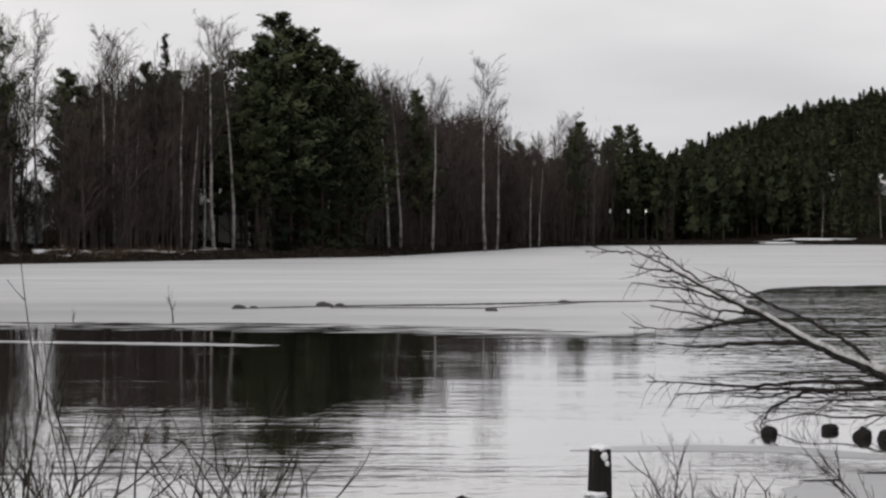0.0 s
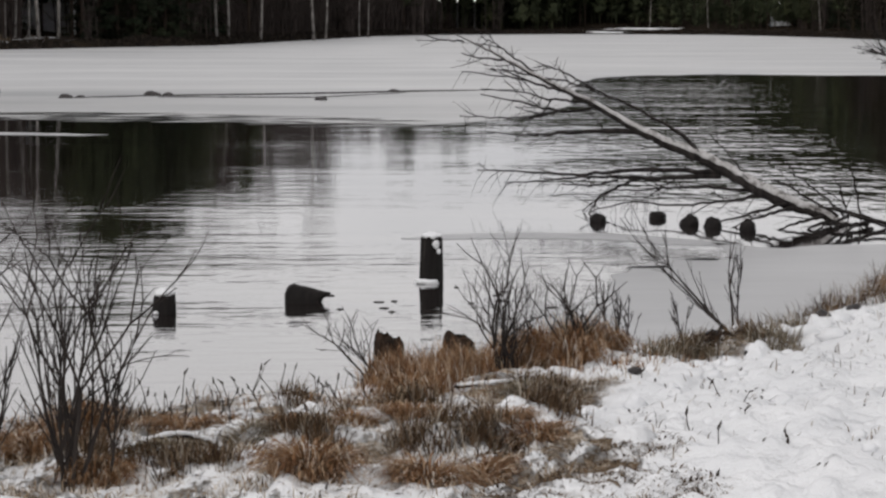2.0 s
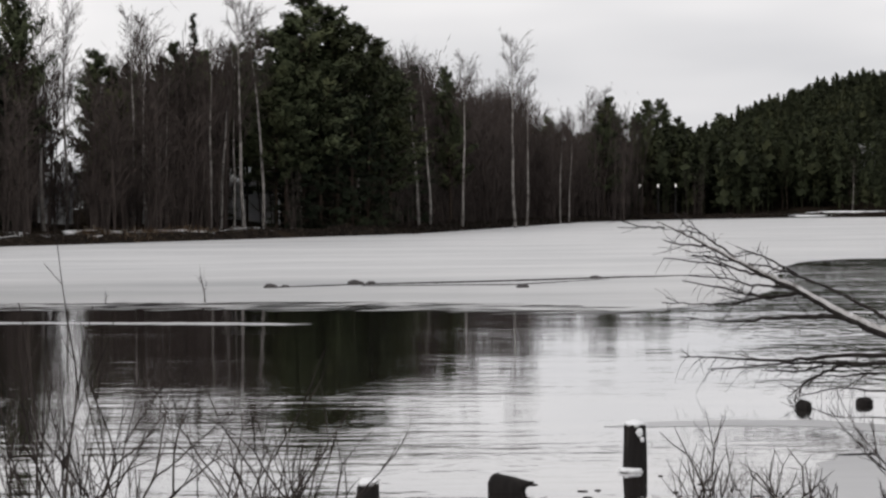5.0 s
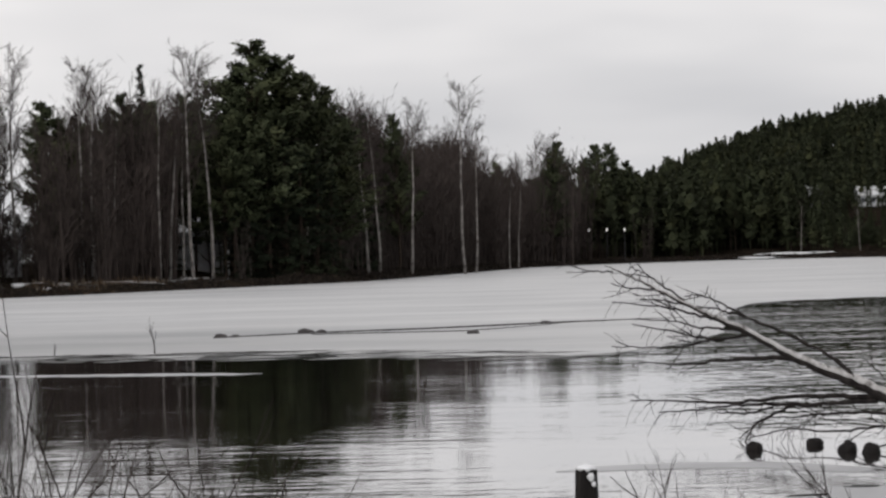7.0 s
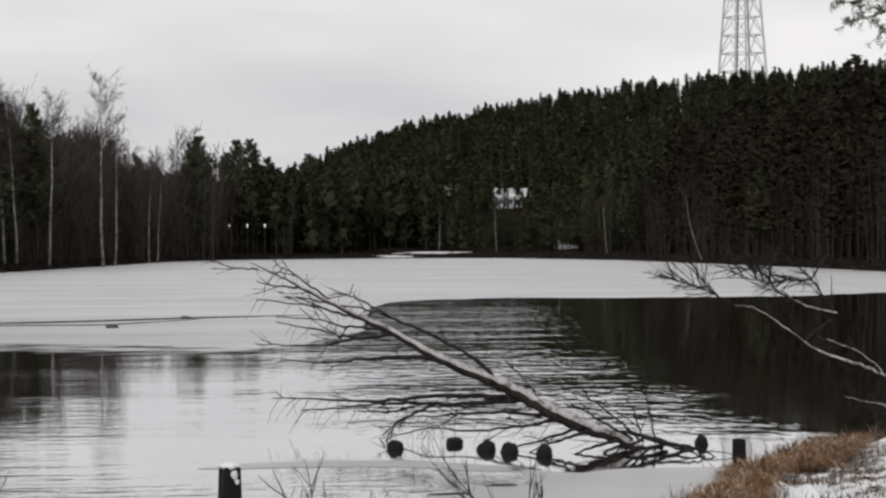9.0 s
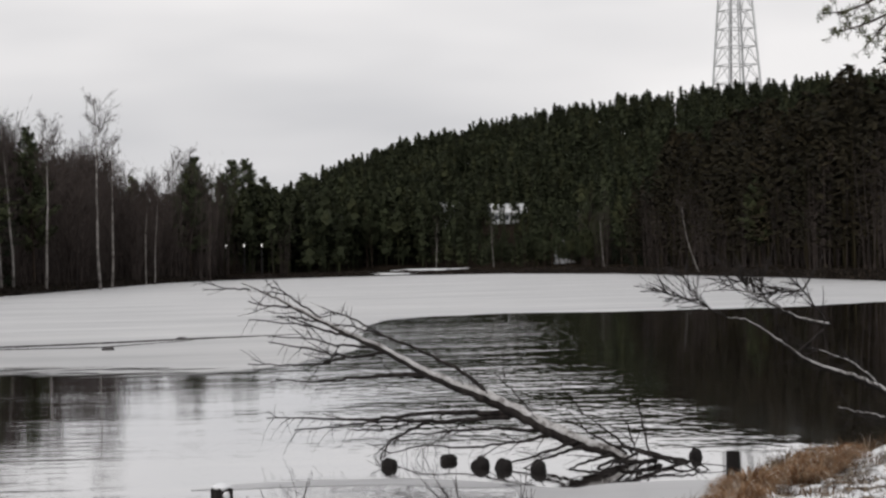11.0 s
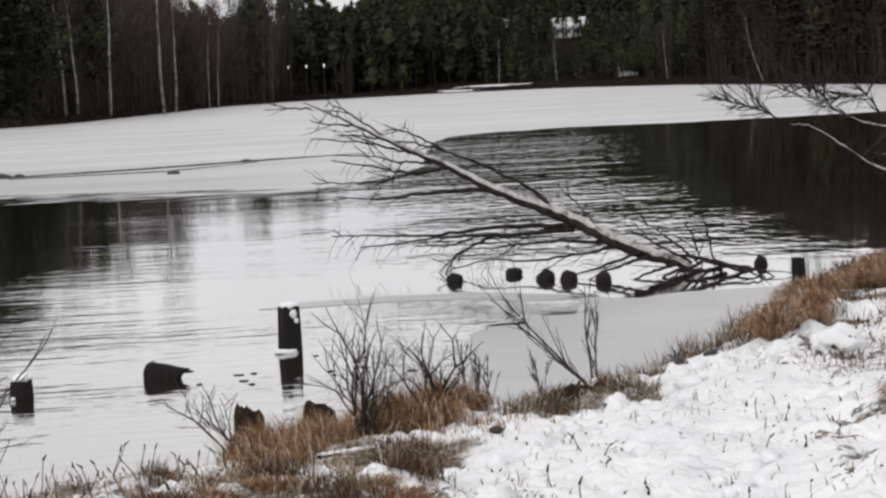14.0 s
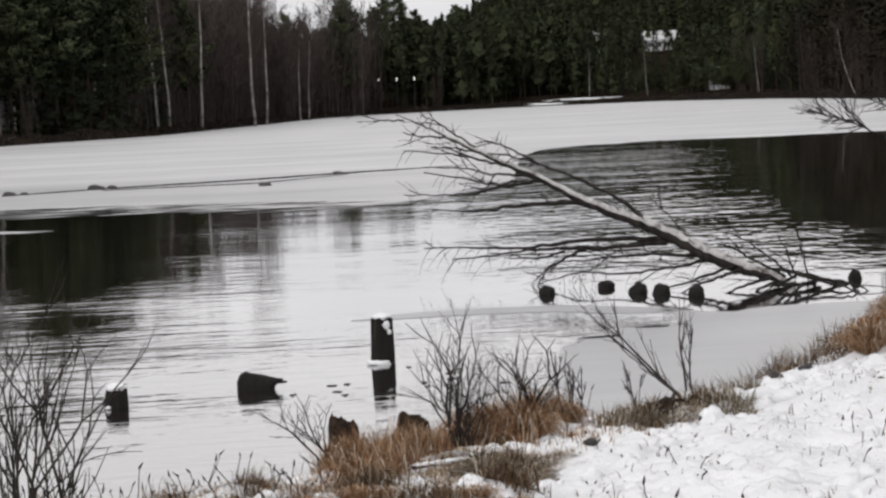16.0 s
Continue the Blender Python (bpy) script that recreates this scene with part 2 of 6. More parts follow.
def plain(name, colour, rough=0.7, metal=0.0, var=0.25):
    n = Nodes(name)
    c = n.ramp(n.noise(n.place((1, 1, 1), True), 3.0, 5), (0.3, tuple(v * (1 - var) for v in colour)), (0.7, colour))
    n.bsdf.inputs["Metallic"].default_value = metal
    return n.done(c, rough, 0.3)


M_FROST = frosted_bark()
M_BIRCH, M_SNOW, M_WET = birch_bark(), snow_material(), wet_wood()
M_GROUND, M_WATER = ground_material(), water_material()
M_ICE = ice_material("frosted_lake_ice", (0.33, 0.337, 0.35), (0.55, 0.55, 0.555), 0.5, 0.12, (-18, 58, 34, 32))
M_THIN = ice_material("thin_grey_ice", (0.25, 0.252, 0.265), (0.37, 0.372, 0.385), 0.3, 0.5)
M_WALL = plain("pale_painted_boards", (0.78, 0.80, 0.83))
M_DARKPANE = plain("dark_window_glass", (0.03, 0.035, 0.04), 0.1)
M_STEEL = plain("galvanised_steel", (0.66, 0.67, 0.68), 0.6, 0.1)
M_LAMP = plain("lamp_pole_grey", (0.05, 0.05, 0.052), 0.5, 0.2)
M_ROCK = plain("wet_dark_stone", (0.05, 0.045, 0.045), 0.6, 0.0, 0.5)


def lit():
    n = Nodes("lit_lamp_globe")
    n.bsdf.inputs["Emission Color"].default_value = (1.0, 0.97, 0.92, 1)
    n.bsdf.inputs["Emission Strength"].default_value = 0.5
    return n.done(None, 0.4)


M_LIT = lit()


def grass_material():
    n = Nodes("dry_grass")
    c = n.ramp(per_piece(n), (0.0, (0.020, 0.013, 0.009)), (0.45, (0.082, 0.049, 0.028)), (0.75, (0.150, 0.096, 0.056)), (0.90, (0.23, 0.18, 0.125)), (1.0, (0.42, 0.38, 0.33)))
    return n.done(c, 0.85, 0.15)


M_GRASS = grass_material()


STRAW_TONES = ((0.0, (0.06, 0.040, 0.026)), (0.25, (0.20, 0.135, 0.08)), (0.5, (0.38, 0.30, 0.215)), (0.7, (0.58, 0.53, 0.47)), (1.0, (0.80, 0.79, 0.78)))


def straw_material(name="frosted_straw", tones=STRAW_TONES):
    n = Nodes(name)
    c = n.ramp(per_piece(n), *tones)
    return n.done(c, 0.85, 0.15)


M_STRAW = straw_material()
M_OLIVE = straw_material("olive_sedge", ((0.0, (0.035, 0.027, 0.018)), (0.4, (0.11, 0.084, 0.054)), (0.75, (0.23, 0.19, 0.135)), (0.9, (0.42, 0.38, 0.32)), (1.0, (0.62, 0.60, 0.57))))
M_RUST = straw_material("rusty_tussock", ((0.0, (0.05, 0.028, 0.016)), (0.35, (0.17, 0.085, 0.042)), (0.7, (0.31, 0.18, 0.095)), (0.88, (0.44, 0.34, 0.24)), (1.0, (0.66, 0.62, 0.57))))
M_SEED = plain("dark_seed_heads", (0.045, 0.036, 0.03), 0.9)


# ---------------------------------------------------------------- mesh helpers
class Build:
    """Collects tubes and small faces into one mesh."""

    def __init__(self):
        self.v, self.f, self.n = [], [], []

    def tube(self, path, radii, sides=5, cap=True):
        start = len(self.v)
        path = [Vector(p) for p in path]
        for i, (p, r) in enumerate(zip(path, radii)):
            d = (path[min(i + 1, len(path) - 1)] - path[max(i - 1, 0)])
            d = d.normalized() if d.length > 1e-9 else Vector((0, 0, 1))
            u = d.cross(Vector((0.3, 0.2, 1)) if abs(d.z) < 0.9 else Vector((1, 0.1, 0))).normalized()
            w = d.cross(u)
            for k in range(sides):
                a = 2 * math.pi * k / sides
                self.v.append(p + (u * math.cos(a) + w * math.sin(a)) * r)
        for i in range(len(path) - 1):
            for k in range(sides):
                a, b = start + i * sides + k, start + i * sides + (k + 1) % sides
                self.f.append((a, b, b + sides, a + sides))
        if cap:
            self.f.append(tuple(start + k for k in reversed(range(sides))))
            self.f.append(tuple(start + (len(path) - 1) * sides + k for k in range(sides)))

    def leaf(self, p, along, wide, out=None):
        s = len(self.v)
        p, along, wide = Vector(p), Vector(along), Vector(wide)
        self.v += [p - wide * 0.4, p + along * 0.55 - wide, p + along, p + along * 0.5 + wide]
        order = (s, s + 1, s + 2, s + 3)
        if out is not None:
            # leaves of one clump share the clump's soft outward shading
            out = (out + ball_way() * 0.35).normalized()
            self.n += [tuple(out)] * 4
            if along.cross(wide).dot(out) < 0:
                order = order[::-1]
        self.f.append(order)

    def box(self, lo, hi):
        s = len(self.v)
        self.v += [Vector((x, y, z)) for z in (lo[2], hi[2]) for y in (lo[1], hi[1]) for x in (lo[0], hi[0])]
        for q in ((0, 2, 3, 1), (4, 5, 7, 6), (0, 1, 5, 4), (2, 6, 7, 3), (0, 4, 6, 2), (1, 3, 7, 5)):
            self.f.append(tuple(s + i for i in q))

    def mesh(self, name, material, smooth=False):
        m = bpy.data.meshes.new(name)
        m.from_pydata([tuple(p) for p in self.v], [], self.f)
        m.materials.append(material)
        if smooth:
            m.shade_smooth()
        if len(self.n) == len(self.v) and self.n:
            m.normals_split_custom_set_from_vertices(self.n)
        return m


def part(name, build, material, parent=None, label="", smooth=False):
    ob = new(name, build.mesh(name, material, smooth))
    ob.parent = parent
    return tagged(ob, label)


def rnd(a, b):
    return random.uniform(a, b)


def ball_way():
    z, a = rnd(-1, 1), rnd(0, 2 * math.pi)
    r = math.sqrt(1 - z * z)
    return Vector((r * math.cos(a), r * math.sin(a), z))


# ---------------------------------------------------------------- the land
LAKE = [(-400, -60), (-60, 4), (-14, 8.4), (-6, 10.4), (-2.6, 11.9), (-1.3, 12.6), (-0.6, 13.1), (0.1, 13.6), (0.7, 14.1), (1.1, 14.4), (1.9, 15.0), (2.5, 15.7),
        (3.3, 16.5), (3.9, 17.3), (4.7, 18.6), (5.7, 20.8), (6.7, 22.7), (8.2, 24.6), (11, 27.0), (17, 31), (30, 52), (50, 110), (61, 170),
        (66, 210), (74, 310), (70, 368), (54, 390), (38, 376), (24, 360), (14, 328), (5, 268), (-5, 206), (-20.4, 173.5), (-29.8, 155), (-58, 129),
        (-120, 110), (-400, 60)]
LA = np.array(LAKE, float)


def lake_side(x, y):
    """Metres from the lake's edge: positive on land, negative on water."""
    x, y = np.asarray(x, float), np.asarray(y, float)
    best, inside = np.full(x.shape, 1e9), np.zeros(x.shape, bool)
    for (ax, ay), (bx, by) in zip(LA, np.roll(LA, -1, 0)):
        dx, dy = bx - ax, by - ay
        k = np.clip(((x - ax) * dx + (y - ay) * dy) / (dx * dx + dy * dy), 0, 1)
        best = np.minimum(best, np.hypot(x - ax - k * dx, y - ay - k * dy))
        if ay != by:
            inside ^= ((ay > y) != (by > y)) & (x < (bx - ax) * (y - ay) / (by - ay) + ax)
    return np.where(inside, -best, best)


def wave(x, y, size, seed):
    """Soft random relief between -1 and 1."""
    r = np.random.RandomState(seed)
    s = np.zeros_like(np.asarray(x, float))
    for k in range(7):
        a, p = r.uniform(0, 2 * math.pi), r.uniform(0, 2 * math.pi)
        f = 2 * math.pi / size * r.uniform(0.6, 1.7)
        s = s + np.sin(f * (x * math.cos(a) + y * math.sin(a)) + p)
    return s / 3.2


MOUNDS = ((0.14, 10.5, 0.20, 0.07), (-0.67, 10.1, 0.18, 0.07), (-0.9, 11.0, 0.16, 0.08), (0.66, 11.5, 0.15, 0.05), (0.70, 10.3, 0.18, 0.06), (-0.34, 9.75, 0.15, 0.05),
          (1.2, 10.9, 0.20, 0.07), (0.8, 10.2, 0.17, 0.06), (1.4, 12.3, 0.16, 0.06), (2.65, 14.3, 0.22, 0.06), (2.95, 14.4, 0.20, 0.05), (1.1, 9.5, 0.2, 0.05))


def land(x, y):
    x, y = np.asarray(x, float), np.asarray(y, float)
    d = lake_side(x, y)
    dist = np.hypot(x, y)
    near = np.clip((45 - dist) / 15, 0, 1)
    up = np.maximum(d, 0)
    bank = 0.07 * np.clip(up / 0.35, 0, 1) + 0.46 * (1 - np.exp(-up / 4.5)) + 0.012 * up
    bank = bank + near * np.clip(up / 0.8, 0, 1) * (0.05 * wave(x, y, 1.7, 3) + 0.022 * wave(x, y, 0.6, 4) + 0.020 * wave(x, y, 0.24, 5) + 0.022 * np.abs(wave(x, y, 0.42, 7)) - 0.085 * np.clip(wave(x, y, 0.42, 41) - 0.35, 0, 0.6))
    for mx, my, mr, mh in MOUNDS:
        bank = bank + mh * np.exp(-((x - mx) ** 2 + (y - my) ** 2) / (mr * mr))
    far = 0.5 * np.clip(up / 1.5, 0, 1) + 0.03 * np.minimum(up, 60) + 0.25 * np.clip(up / 5, 0, 1) * wave(x, y, 14, 6) * np.where((y > 340) & (up < 9), 0.15, 1.0)
    hill = 35.5 * (1 - np.exp(-np.maximum(x - 35, 0) / 55)) ** 1.17 * np.clip((y - 395) / 130, 0, 1) ** 1.15
    rise = np.clip(up / 12, 0, 1) * hill
    h = bank * near + far * (1 - near) + rise
    return np.where(d > 0, h, np.maximum(-1.2, d * 0.25))


def ground_z(x, y):
    return float(land(np.array([x]), np.array([y]))[0])


def build_ground():
    angles = np.concatenate([np.linspace(-180, -24, 40)[:-1], np.linspace(-24, 32, 420), np.linspace(32, 180, 40)[1:-1]])
    rings = np.concatenate([[0.0], np.geomspace(0.5, 7.0, 70)[:-1], np.geomspace(7.0, 32, 330)[:-1], np.geomspace(32, 900, 240)[:-1], np.geomspace(900, 4500, 8)])
    aa, rr = np.meshgrid(np.radians(angles), rings)
    x, y = rr * np.sin(aa), rr * np.cos(aa)
    z = land(x, y)
    d, dist = lake_side(x, y), np.hypot(x, y)
    right = np.clip((x - 0.13 * y + 0.4) / 0.9, 0, 1)
    close = 0.36 + 0.08 * np.clip(d / 4, 0, 1) + right * np.clip(d / 0.7, 0, 1) * 0.55 + 0.06 * wave(x, y, 0.7, 9)
    close = close - 0.60 * np.clip((x - 0.262 * y) / 0.5, 0, 1) * np.clip(0.75 + 0.5 * wave(x, y, 1.3, 31), 0, 1)
    for px, py, wide, deep in ((1.25, 9.25, 0.40, 0.55), (1.38, 10.1, 0.22, 0.4), (1.45, 12.3, 0.35, 0.35), (1.95, 14.2, 0.3, 0.3), (2.7, 14.5, 0.45, 0.3)):
        close = close - 0.42 * np.exp(-((x - px) / wide) ** 2 - ((y - py) / deep) ** 2) * (1 + 0.5 * wave(x, y, 0.4, 48))
    snow = np.where(dist < 60, close, 0.0 * x)
    patches = 0.28 + 0.20 * wave(x, y, 5, 10) + 0.16 * wave(x, y, 1.8, 12)
    snow = np.where((x < -15) & (dist > 100) & (d < 9), patches * np.clip((d - 1.3) / 0.6, 0, 1), snow)
    n, m = x.shape
    verts = np.stack([x.ravel(), y.ravel(), z.ravel()], 1)
    idx = np.arange(n * m).reshape(n, m)
    a, b = idx[:-1, :], idx[1:, :]
    quads = np.stack([a, np.roll(a, -1, 1), np.roll(b, -1, 1), b], -1).reshape(-1, 4)
    me = bpy.data.meshes.new("ground")
    me.from_pydata(verts.tolist(), [], quads.tolist())
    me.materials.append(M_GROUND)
    at = me.attributes.new("snow", "FLOAT", "POINT")
    at.data.foreach_set("value", np.clip(snow, 0, 1).ravel().astype(np.float32))
    at = me.attributes.new("far_soil", "FLOAT", "POINT")
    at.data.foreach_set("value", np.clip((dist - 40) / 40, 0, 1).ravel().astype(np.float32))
    me.shade_smooth()
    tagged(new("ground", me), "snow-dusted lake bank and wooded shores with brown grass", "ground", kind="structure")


build_ground()


def ragged(line, reach, size, seed):
    """The line with deep small bays and tongues, wider than they are deep."""
    out = []
    for (ax, ay), (bx, by) in zip(line, line[1:]):
        n = max(1, int(math.hypot(bx - ax, by - ay) / (size * 0.22)))
        for k in range(n):
            x, y = ax + (bx - ax) * k / n, ay + (by - ay) * k / n
            w = noise.noise(Vector((x / size, seed, 0))) + 0.6 * noise.noise(Vector((x / size * 2.7, seed, 5))) + 0.35 * noise.noise(Vector((x / size * 7, seed, 9)))
            out.append((x, y + w * reach))
    return out + [line[-1]]


def flat_sheet(name, outline, z, material, label, category, wob=0.0, seed=1):
    """A thin level sheet with an uneven edge."""
    bm = bmesh.new()
    r = random.Random(seed)
    pts = []
    for (ax, ay), (bx, by) in zip(outline, outline[1:] + outline[:1]):
        n = max(1, int(math.hypot(bx - ax, by - ay) / max(wob * 3, 0.3))) if wob else 1
        n = min(n, 60)
        for k in range(n):
            t = k / n
            pts.append((ax + (bx - ax) * t + r.uniform(-wob, wob), ay + (by - ay) * t + r.uniform(-wob, wob)))
    top = [bm.verts.new((x, y, z)) for x, y in pts]
    low = [bm.verts.new((x, y, z - 0.006)) for x, y in pts]
    for a, b, c in tessellate_polygon([[Vector((x, y, 0)) for x, y in pts]]):
        (ax, ay), (bx, by), (cx, cy) = pts[a], pts[b], pts[c]
        up = (bx - ax) * (cy - ay) - (by - ay) * (cx - ax) > 0
        bm.faces.new((top[a], top[b], top[c]) if up else (top[a], top[c], top[b]))
    for i in range(len(pts)):
        j = (i + 1) % len(pts)
        bm.faces.new((top[i], low[i], low[j], top[j]))
    me = bpy.data.meshes.new(name)
    bm.to_mesh(me)
    bm.free()
    me.materials.append(material)
    return tagged(new(name, me), label, category, kind="structure")


flat_sheet("water", [(-500, -80), (500, -80), (500, 700), (-500, 700)], 0.0, M_WATER, "still dark lake water with fine ripples", "water")
flat_sheet("lake_ice", [(-300, 61), (-60, 58)] + ragged([(-20, 56.6), (-10.4, 56), (-6.3, 55), (-3, 54), (-1, 53), (1.5, 51), (3, 50.6), (5, 52.5)], 0.8, 2.4, 3.3)
           + [(7.6, 61), (9.2, 73), (10.8, 84)] + ragged([(12.5, 91), (15, 95.5), (18.4, 97.5), (25, 95.5), (30, 96.4), (36, 101), (48, 106)], 0.9, 3.0, 7.7)
           + [(300, 150), (300, 480), (-300, 480)], 0.008, M_ICE, "pale frosted sheet of lake ice reaching the far shore", "ice", 0.05)
flat_sheet("shore_ice", [(4.36, 23.28), (4.65, 22.85), (4.93, 22.7), (5.47, 23.1), (5.91, 23.08), (6.31, 23.05), (6.5, 22.6), (5.8, 20.6), (4.7, 18.2), (3.3, 16.2), (2.4, 15.3), (2.35, 16.6),
                         (2.45, 18.2), (2.75, 19.7), (3.17, 20.96), (3.58, 21.73), (4.32, 21.71), (4.24, 22.39)], 0.006, M_THIN, "thin grey ice along the snowy bank", "ice", 0.08)
flat_sheet("ice_tongue", [(1.3, 23.9), (1.71, 24.36), (2.63, 24.55), (3.45, 24.4), (4.25, 23.64), (4.48, 23.1), (4.14, 23.04), (3.83, 23.21), (3.34, 23.72), (2.56, 23.91), (1.67, 23.85)],
           0.006, M_THIN, "narrow tongue of thin grey ice by the post", "ice", 0.04)
flat_sheet("ice_strip", [(-12, 48.3), (-8.8, 47.9), (-5, 46.9), (-3.2, 46.0), (-3.6, 45.6), (-6, 46.3), (-9, 47.2), (-12, 47.6)], 0.006, M_ICE, "narrow pale strip of drifting ice", "ice", 0.1)




def slivers(name, material, z, label, category, n, xs, off, long, deep, seed):
    """Thin drawn-out patches along the edge of the ice, in one mesh."""
    r = random.Random(seed)
    verts, faces = [], []
    for _ in range(n):
        x = r.uniform(*xs)
        y = float(np.interp(x, (-20, -6.3, -1, 1.5, 3.5), (56.6, 55, 53, 51, 50.6))) + r.uniform(*off)
        a, b = r.uniform(*long), r.uniform(*deep)
        s = len(verts)
        for k in range(14):
            t = 2 * math.pi * k / 14
            q = r.uniform(0.6, 1.15)
            verts.append((x + math.cos(t) * a * q, y + math.sin(t) * b * q, z))
        faces.append(tuple(range(s, s + 14)))
    me = bpy.data.meshes.new(name)
    me.from_pydata(verts, [], faces)
    me.materials.append(material)
    tagged(new(name, me), label, category, kind="stuff")


slivers("ice_pools", M_WATER, 0.014, "small dark pools of melt water along the ice edge", "water", 60, (-13, 3.5), (0.3, 2.4), (0.25, 1.3), (0.06, 0.24), 71)
slivers("ice_floes", M_ICE, 0.006, "small pale flakes of ice drifting off the edge", "ice", 70, (-13, 3.5), (-2.0, 0.0), (0.2, 1.1), (0.06, 0.22), 72)

# ---------------------------------------------------------------- trees
def curve_path(p, way, length, n, bend, lift=0.0):
    pts, p, way = [Vector(p)], Vector(p), Vector(way).normalized()
    for _ in range(n):
        way = (way + ball_way() * bend + Vector((0, 0, lift))).normalized()
        p = p + way * (length / n)
        pts.append(p.copy())
    return pts


def smooth_path(pts, n):
    """A soft curve through the points."""
    pts = [Vector(p) for p in pts]
    ext = [pts[0] * 2 - pts[1]] + pts + [pts[-1] * 2 - pts[-2]]
    out = []
    for i in range(len(pts) - 1):
        a, b, c, d = ext[i:i + 4]
        for k in range(n):
            t = k / n
            out.append(0.5 * ((2 * b) + (c - a) * t + (2 * a - 5 * b + 4 * c - d) * t * t + (3 * b - a - 3 * c + d) * t ** 3))
    out.append(pts[-1])
    return out


def taper(r0, r1, n):
    return [r0 + (r1 - r0) * i / n for i in range(n + 1)]


def conifer(kind, height, seed):
    """A pine or spruce: an Empty with trunk and crown."""
    random.seed(seed)
    root = new(kind)
    wood, green = Build(), Build()
    trunk = curve_path((0, 0, -0.4), (0, 0, 1), height, 10, 0.025, 0.05)
    wood.tube(trunk, taper(height * 0.012, 0.02, 10), 7)
    spruce = kind == "spruce_tree"
    low = 0.06 if spruce else rnd(0.18, 0.34)
    n = 95 if spruce else 105
    for i in range(n):
        f = low + (1 - low) * (i + rnd(0, 0.8)) / n
        f = min(f, 0.99)
        k = f * 10
        base = trunk[int(k)].lerp(trunk[min(int(k) + 1, 10)], k - int(k))
        g = (f - low) / (1 - low)
        if spruce:
            reach = height * 0.17 * (1 - g) ** 0.85 * rnd(0.7, 1.1) + 0.25
            slope, lift = rnd(-0.35, 0.0) + 0.3 * g, -0.02
        else:
            reach = height * 0.235 * (1 - abs(g - 0.32) ** 1.6 * 1.4) * rnd(0.55, 1.15) * (1 - 0.5 * g * g) + 0.3
            slope, lift = rnd(0.05, 0.5) + 0.45 * g, 0.05
        a = rnd(0, 2 * math.pi)
        limb = curve_path(base, (math.cos(a), math.sin(a), slope), reach, 4, 0.12, lift)
        wood.tube(limb, taper(0.035 + 0.012 * reach, 0.012, 4), 3, False)
        tufts = int(14 + reach * (14 if spruce else 18))
        for _ in range(tufts):
            s = rnd(0.25, 1.02) * 4
            p = limb[min(int(s), 3)].lerp(limb[min(int(s), 3) + 1], s - min(int(s), 3))
            p = p + ball_way() * rnd(0.05, 0.32) * (0.6 + 0.25 * reach)
            size = rnd(0.18, 0.40) * (0.8 if spruce else 1.0)
            for _ in range(3):
                way = ball_way()
                way.z = way.z * 0.6 + (-0.25 if spruce else 0.35)
                side = way.cross(ball_way())
                out = Vector((p.x - base.x, p.y - base.y, 0.35 * (p.z - base.z) + 0.5 * max(reach, 0.5))).normalized()
                green.leaf(p, way * size, side.normalized() * size * rnd(0.14, 0.26) if side.length > 0.01 else Vector((0.05, 0, 0)), out)
    part("trunk", wood, M_BARK, root)
    part("crown", green, M_SPRUCE if spruce else M_NEEDLE, root)
    label = "dark green dense spruce on the far shore" if spruce else "dark green tall pine on the far shore"
    return tagged(root, label, "tree", "far shore conifers")


def twigs(b, limb, r, depth, spread, droop):
    n = len(limb) - 1
    length = sum((limb[i + 1] - limb[i]).length for i in range(n))
    for _ in range({2: 7, 1: 6, 0: 0}[depth]):
        s = rnd(0.2, 0.98) * n
        i = min(int(s), n - 1)
        p = limb[i].lerp(limb[i + 1], s - i)
        way = (limb[i + 1] - limb[i]).normalized() + ball_way() * spread
        sub = curve_path(p, way, length * rnd(0.3, 0.55), 3, 0.16, droop)
        b.tube(sub, taper(r * 0.45, 0.010, 3), 3, False)
        twigs(b, sub, r * 0.5, depth - 1, spread, droop)


def birch(height, seed, first=0.35):
    random.seed(seed)
    root = new("birch_tree")
    stem, crown = Build(), Build()
    trunk = curve_path((0, 0, -0.4), (rnd(-.05, .05), 0, 1), height, 12, 0.05, 0.06)
    stem.tube(trunk, taper(height * 0.009, 0.02, 12), 7)
    for i in range(24):
        f = first + (0.98 - first) * (i + rnd(0, 1)) / 24
        k = f * 12
        base = trunk[int(k)].lerp(trunk[min(int(k) + 1, 12)], k - int(k))
        a = rnd(0, 2 * math.pi)
        reach = height * rnd(0.13, 0.24) * (1.15 - 0.6 * f)
        limb = curve_path(base, (math.cos(a), math.sin(a), rnd(1.1, 2.2)), reach, 4, 0.10, 0.06)
        crown.tube(limb, taper(0.045 * (1.2 - f), 0.014, 4), 3, False)
        twigs(crown, limb, 0.045, 2, 0.65, 0.0)
    part("trunk", stem, M_BIRCH, root, "pale birch trunk")
    part("crown", crown, M_TWIG, root)
    return tagged(root, "bare tall birch with a pale trunk", "tree", "far shore birches")


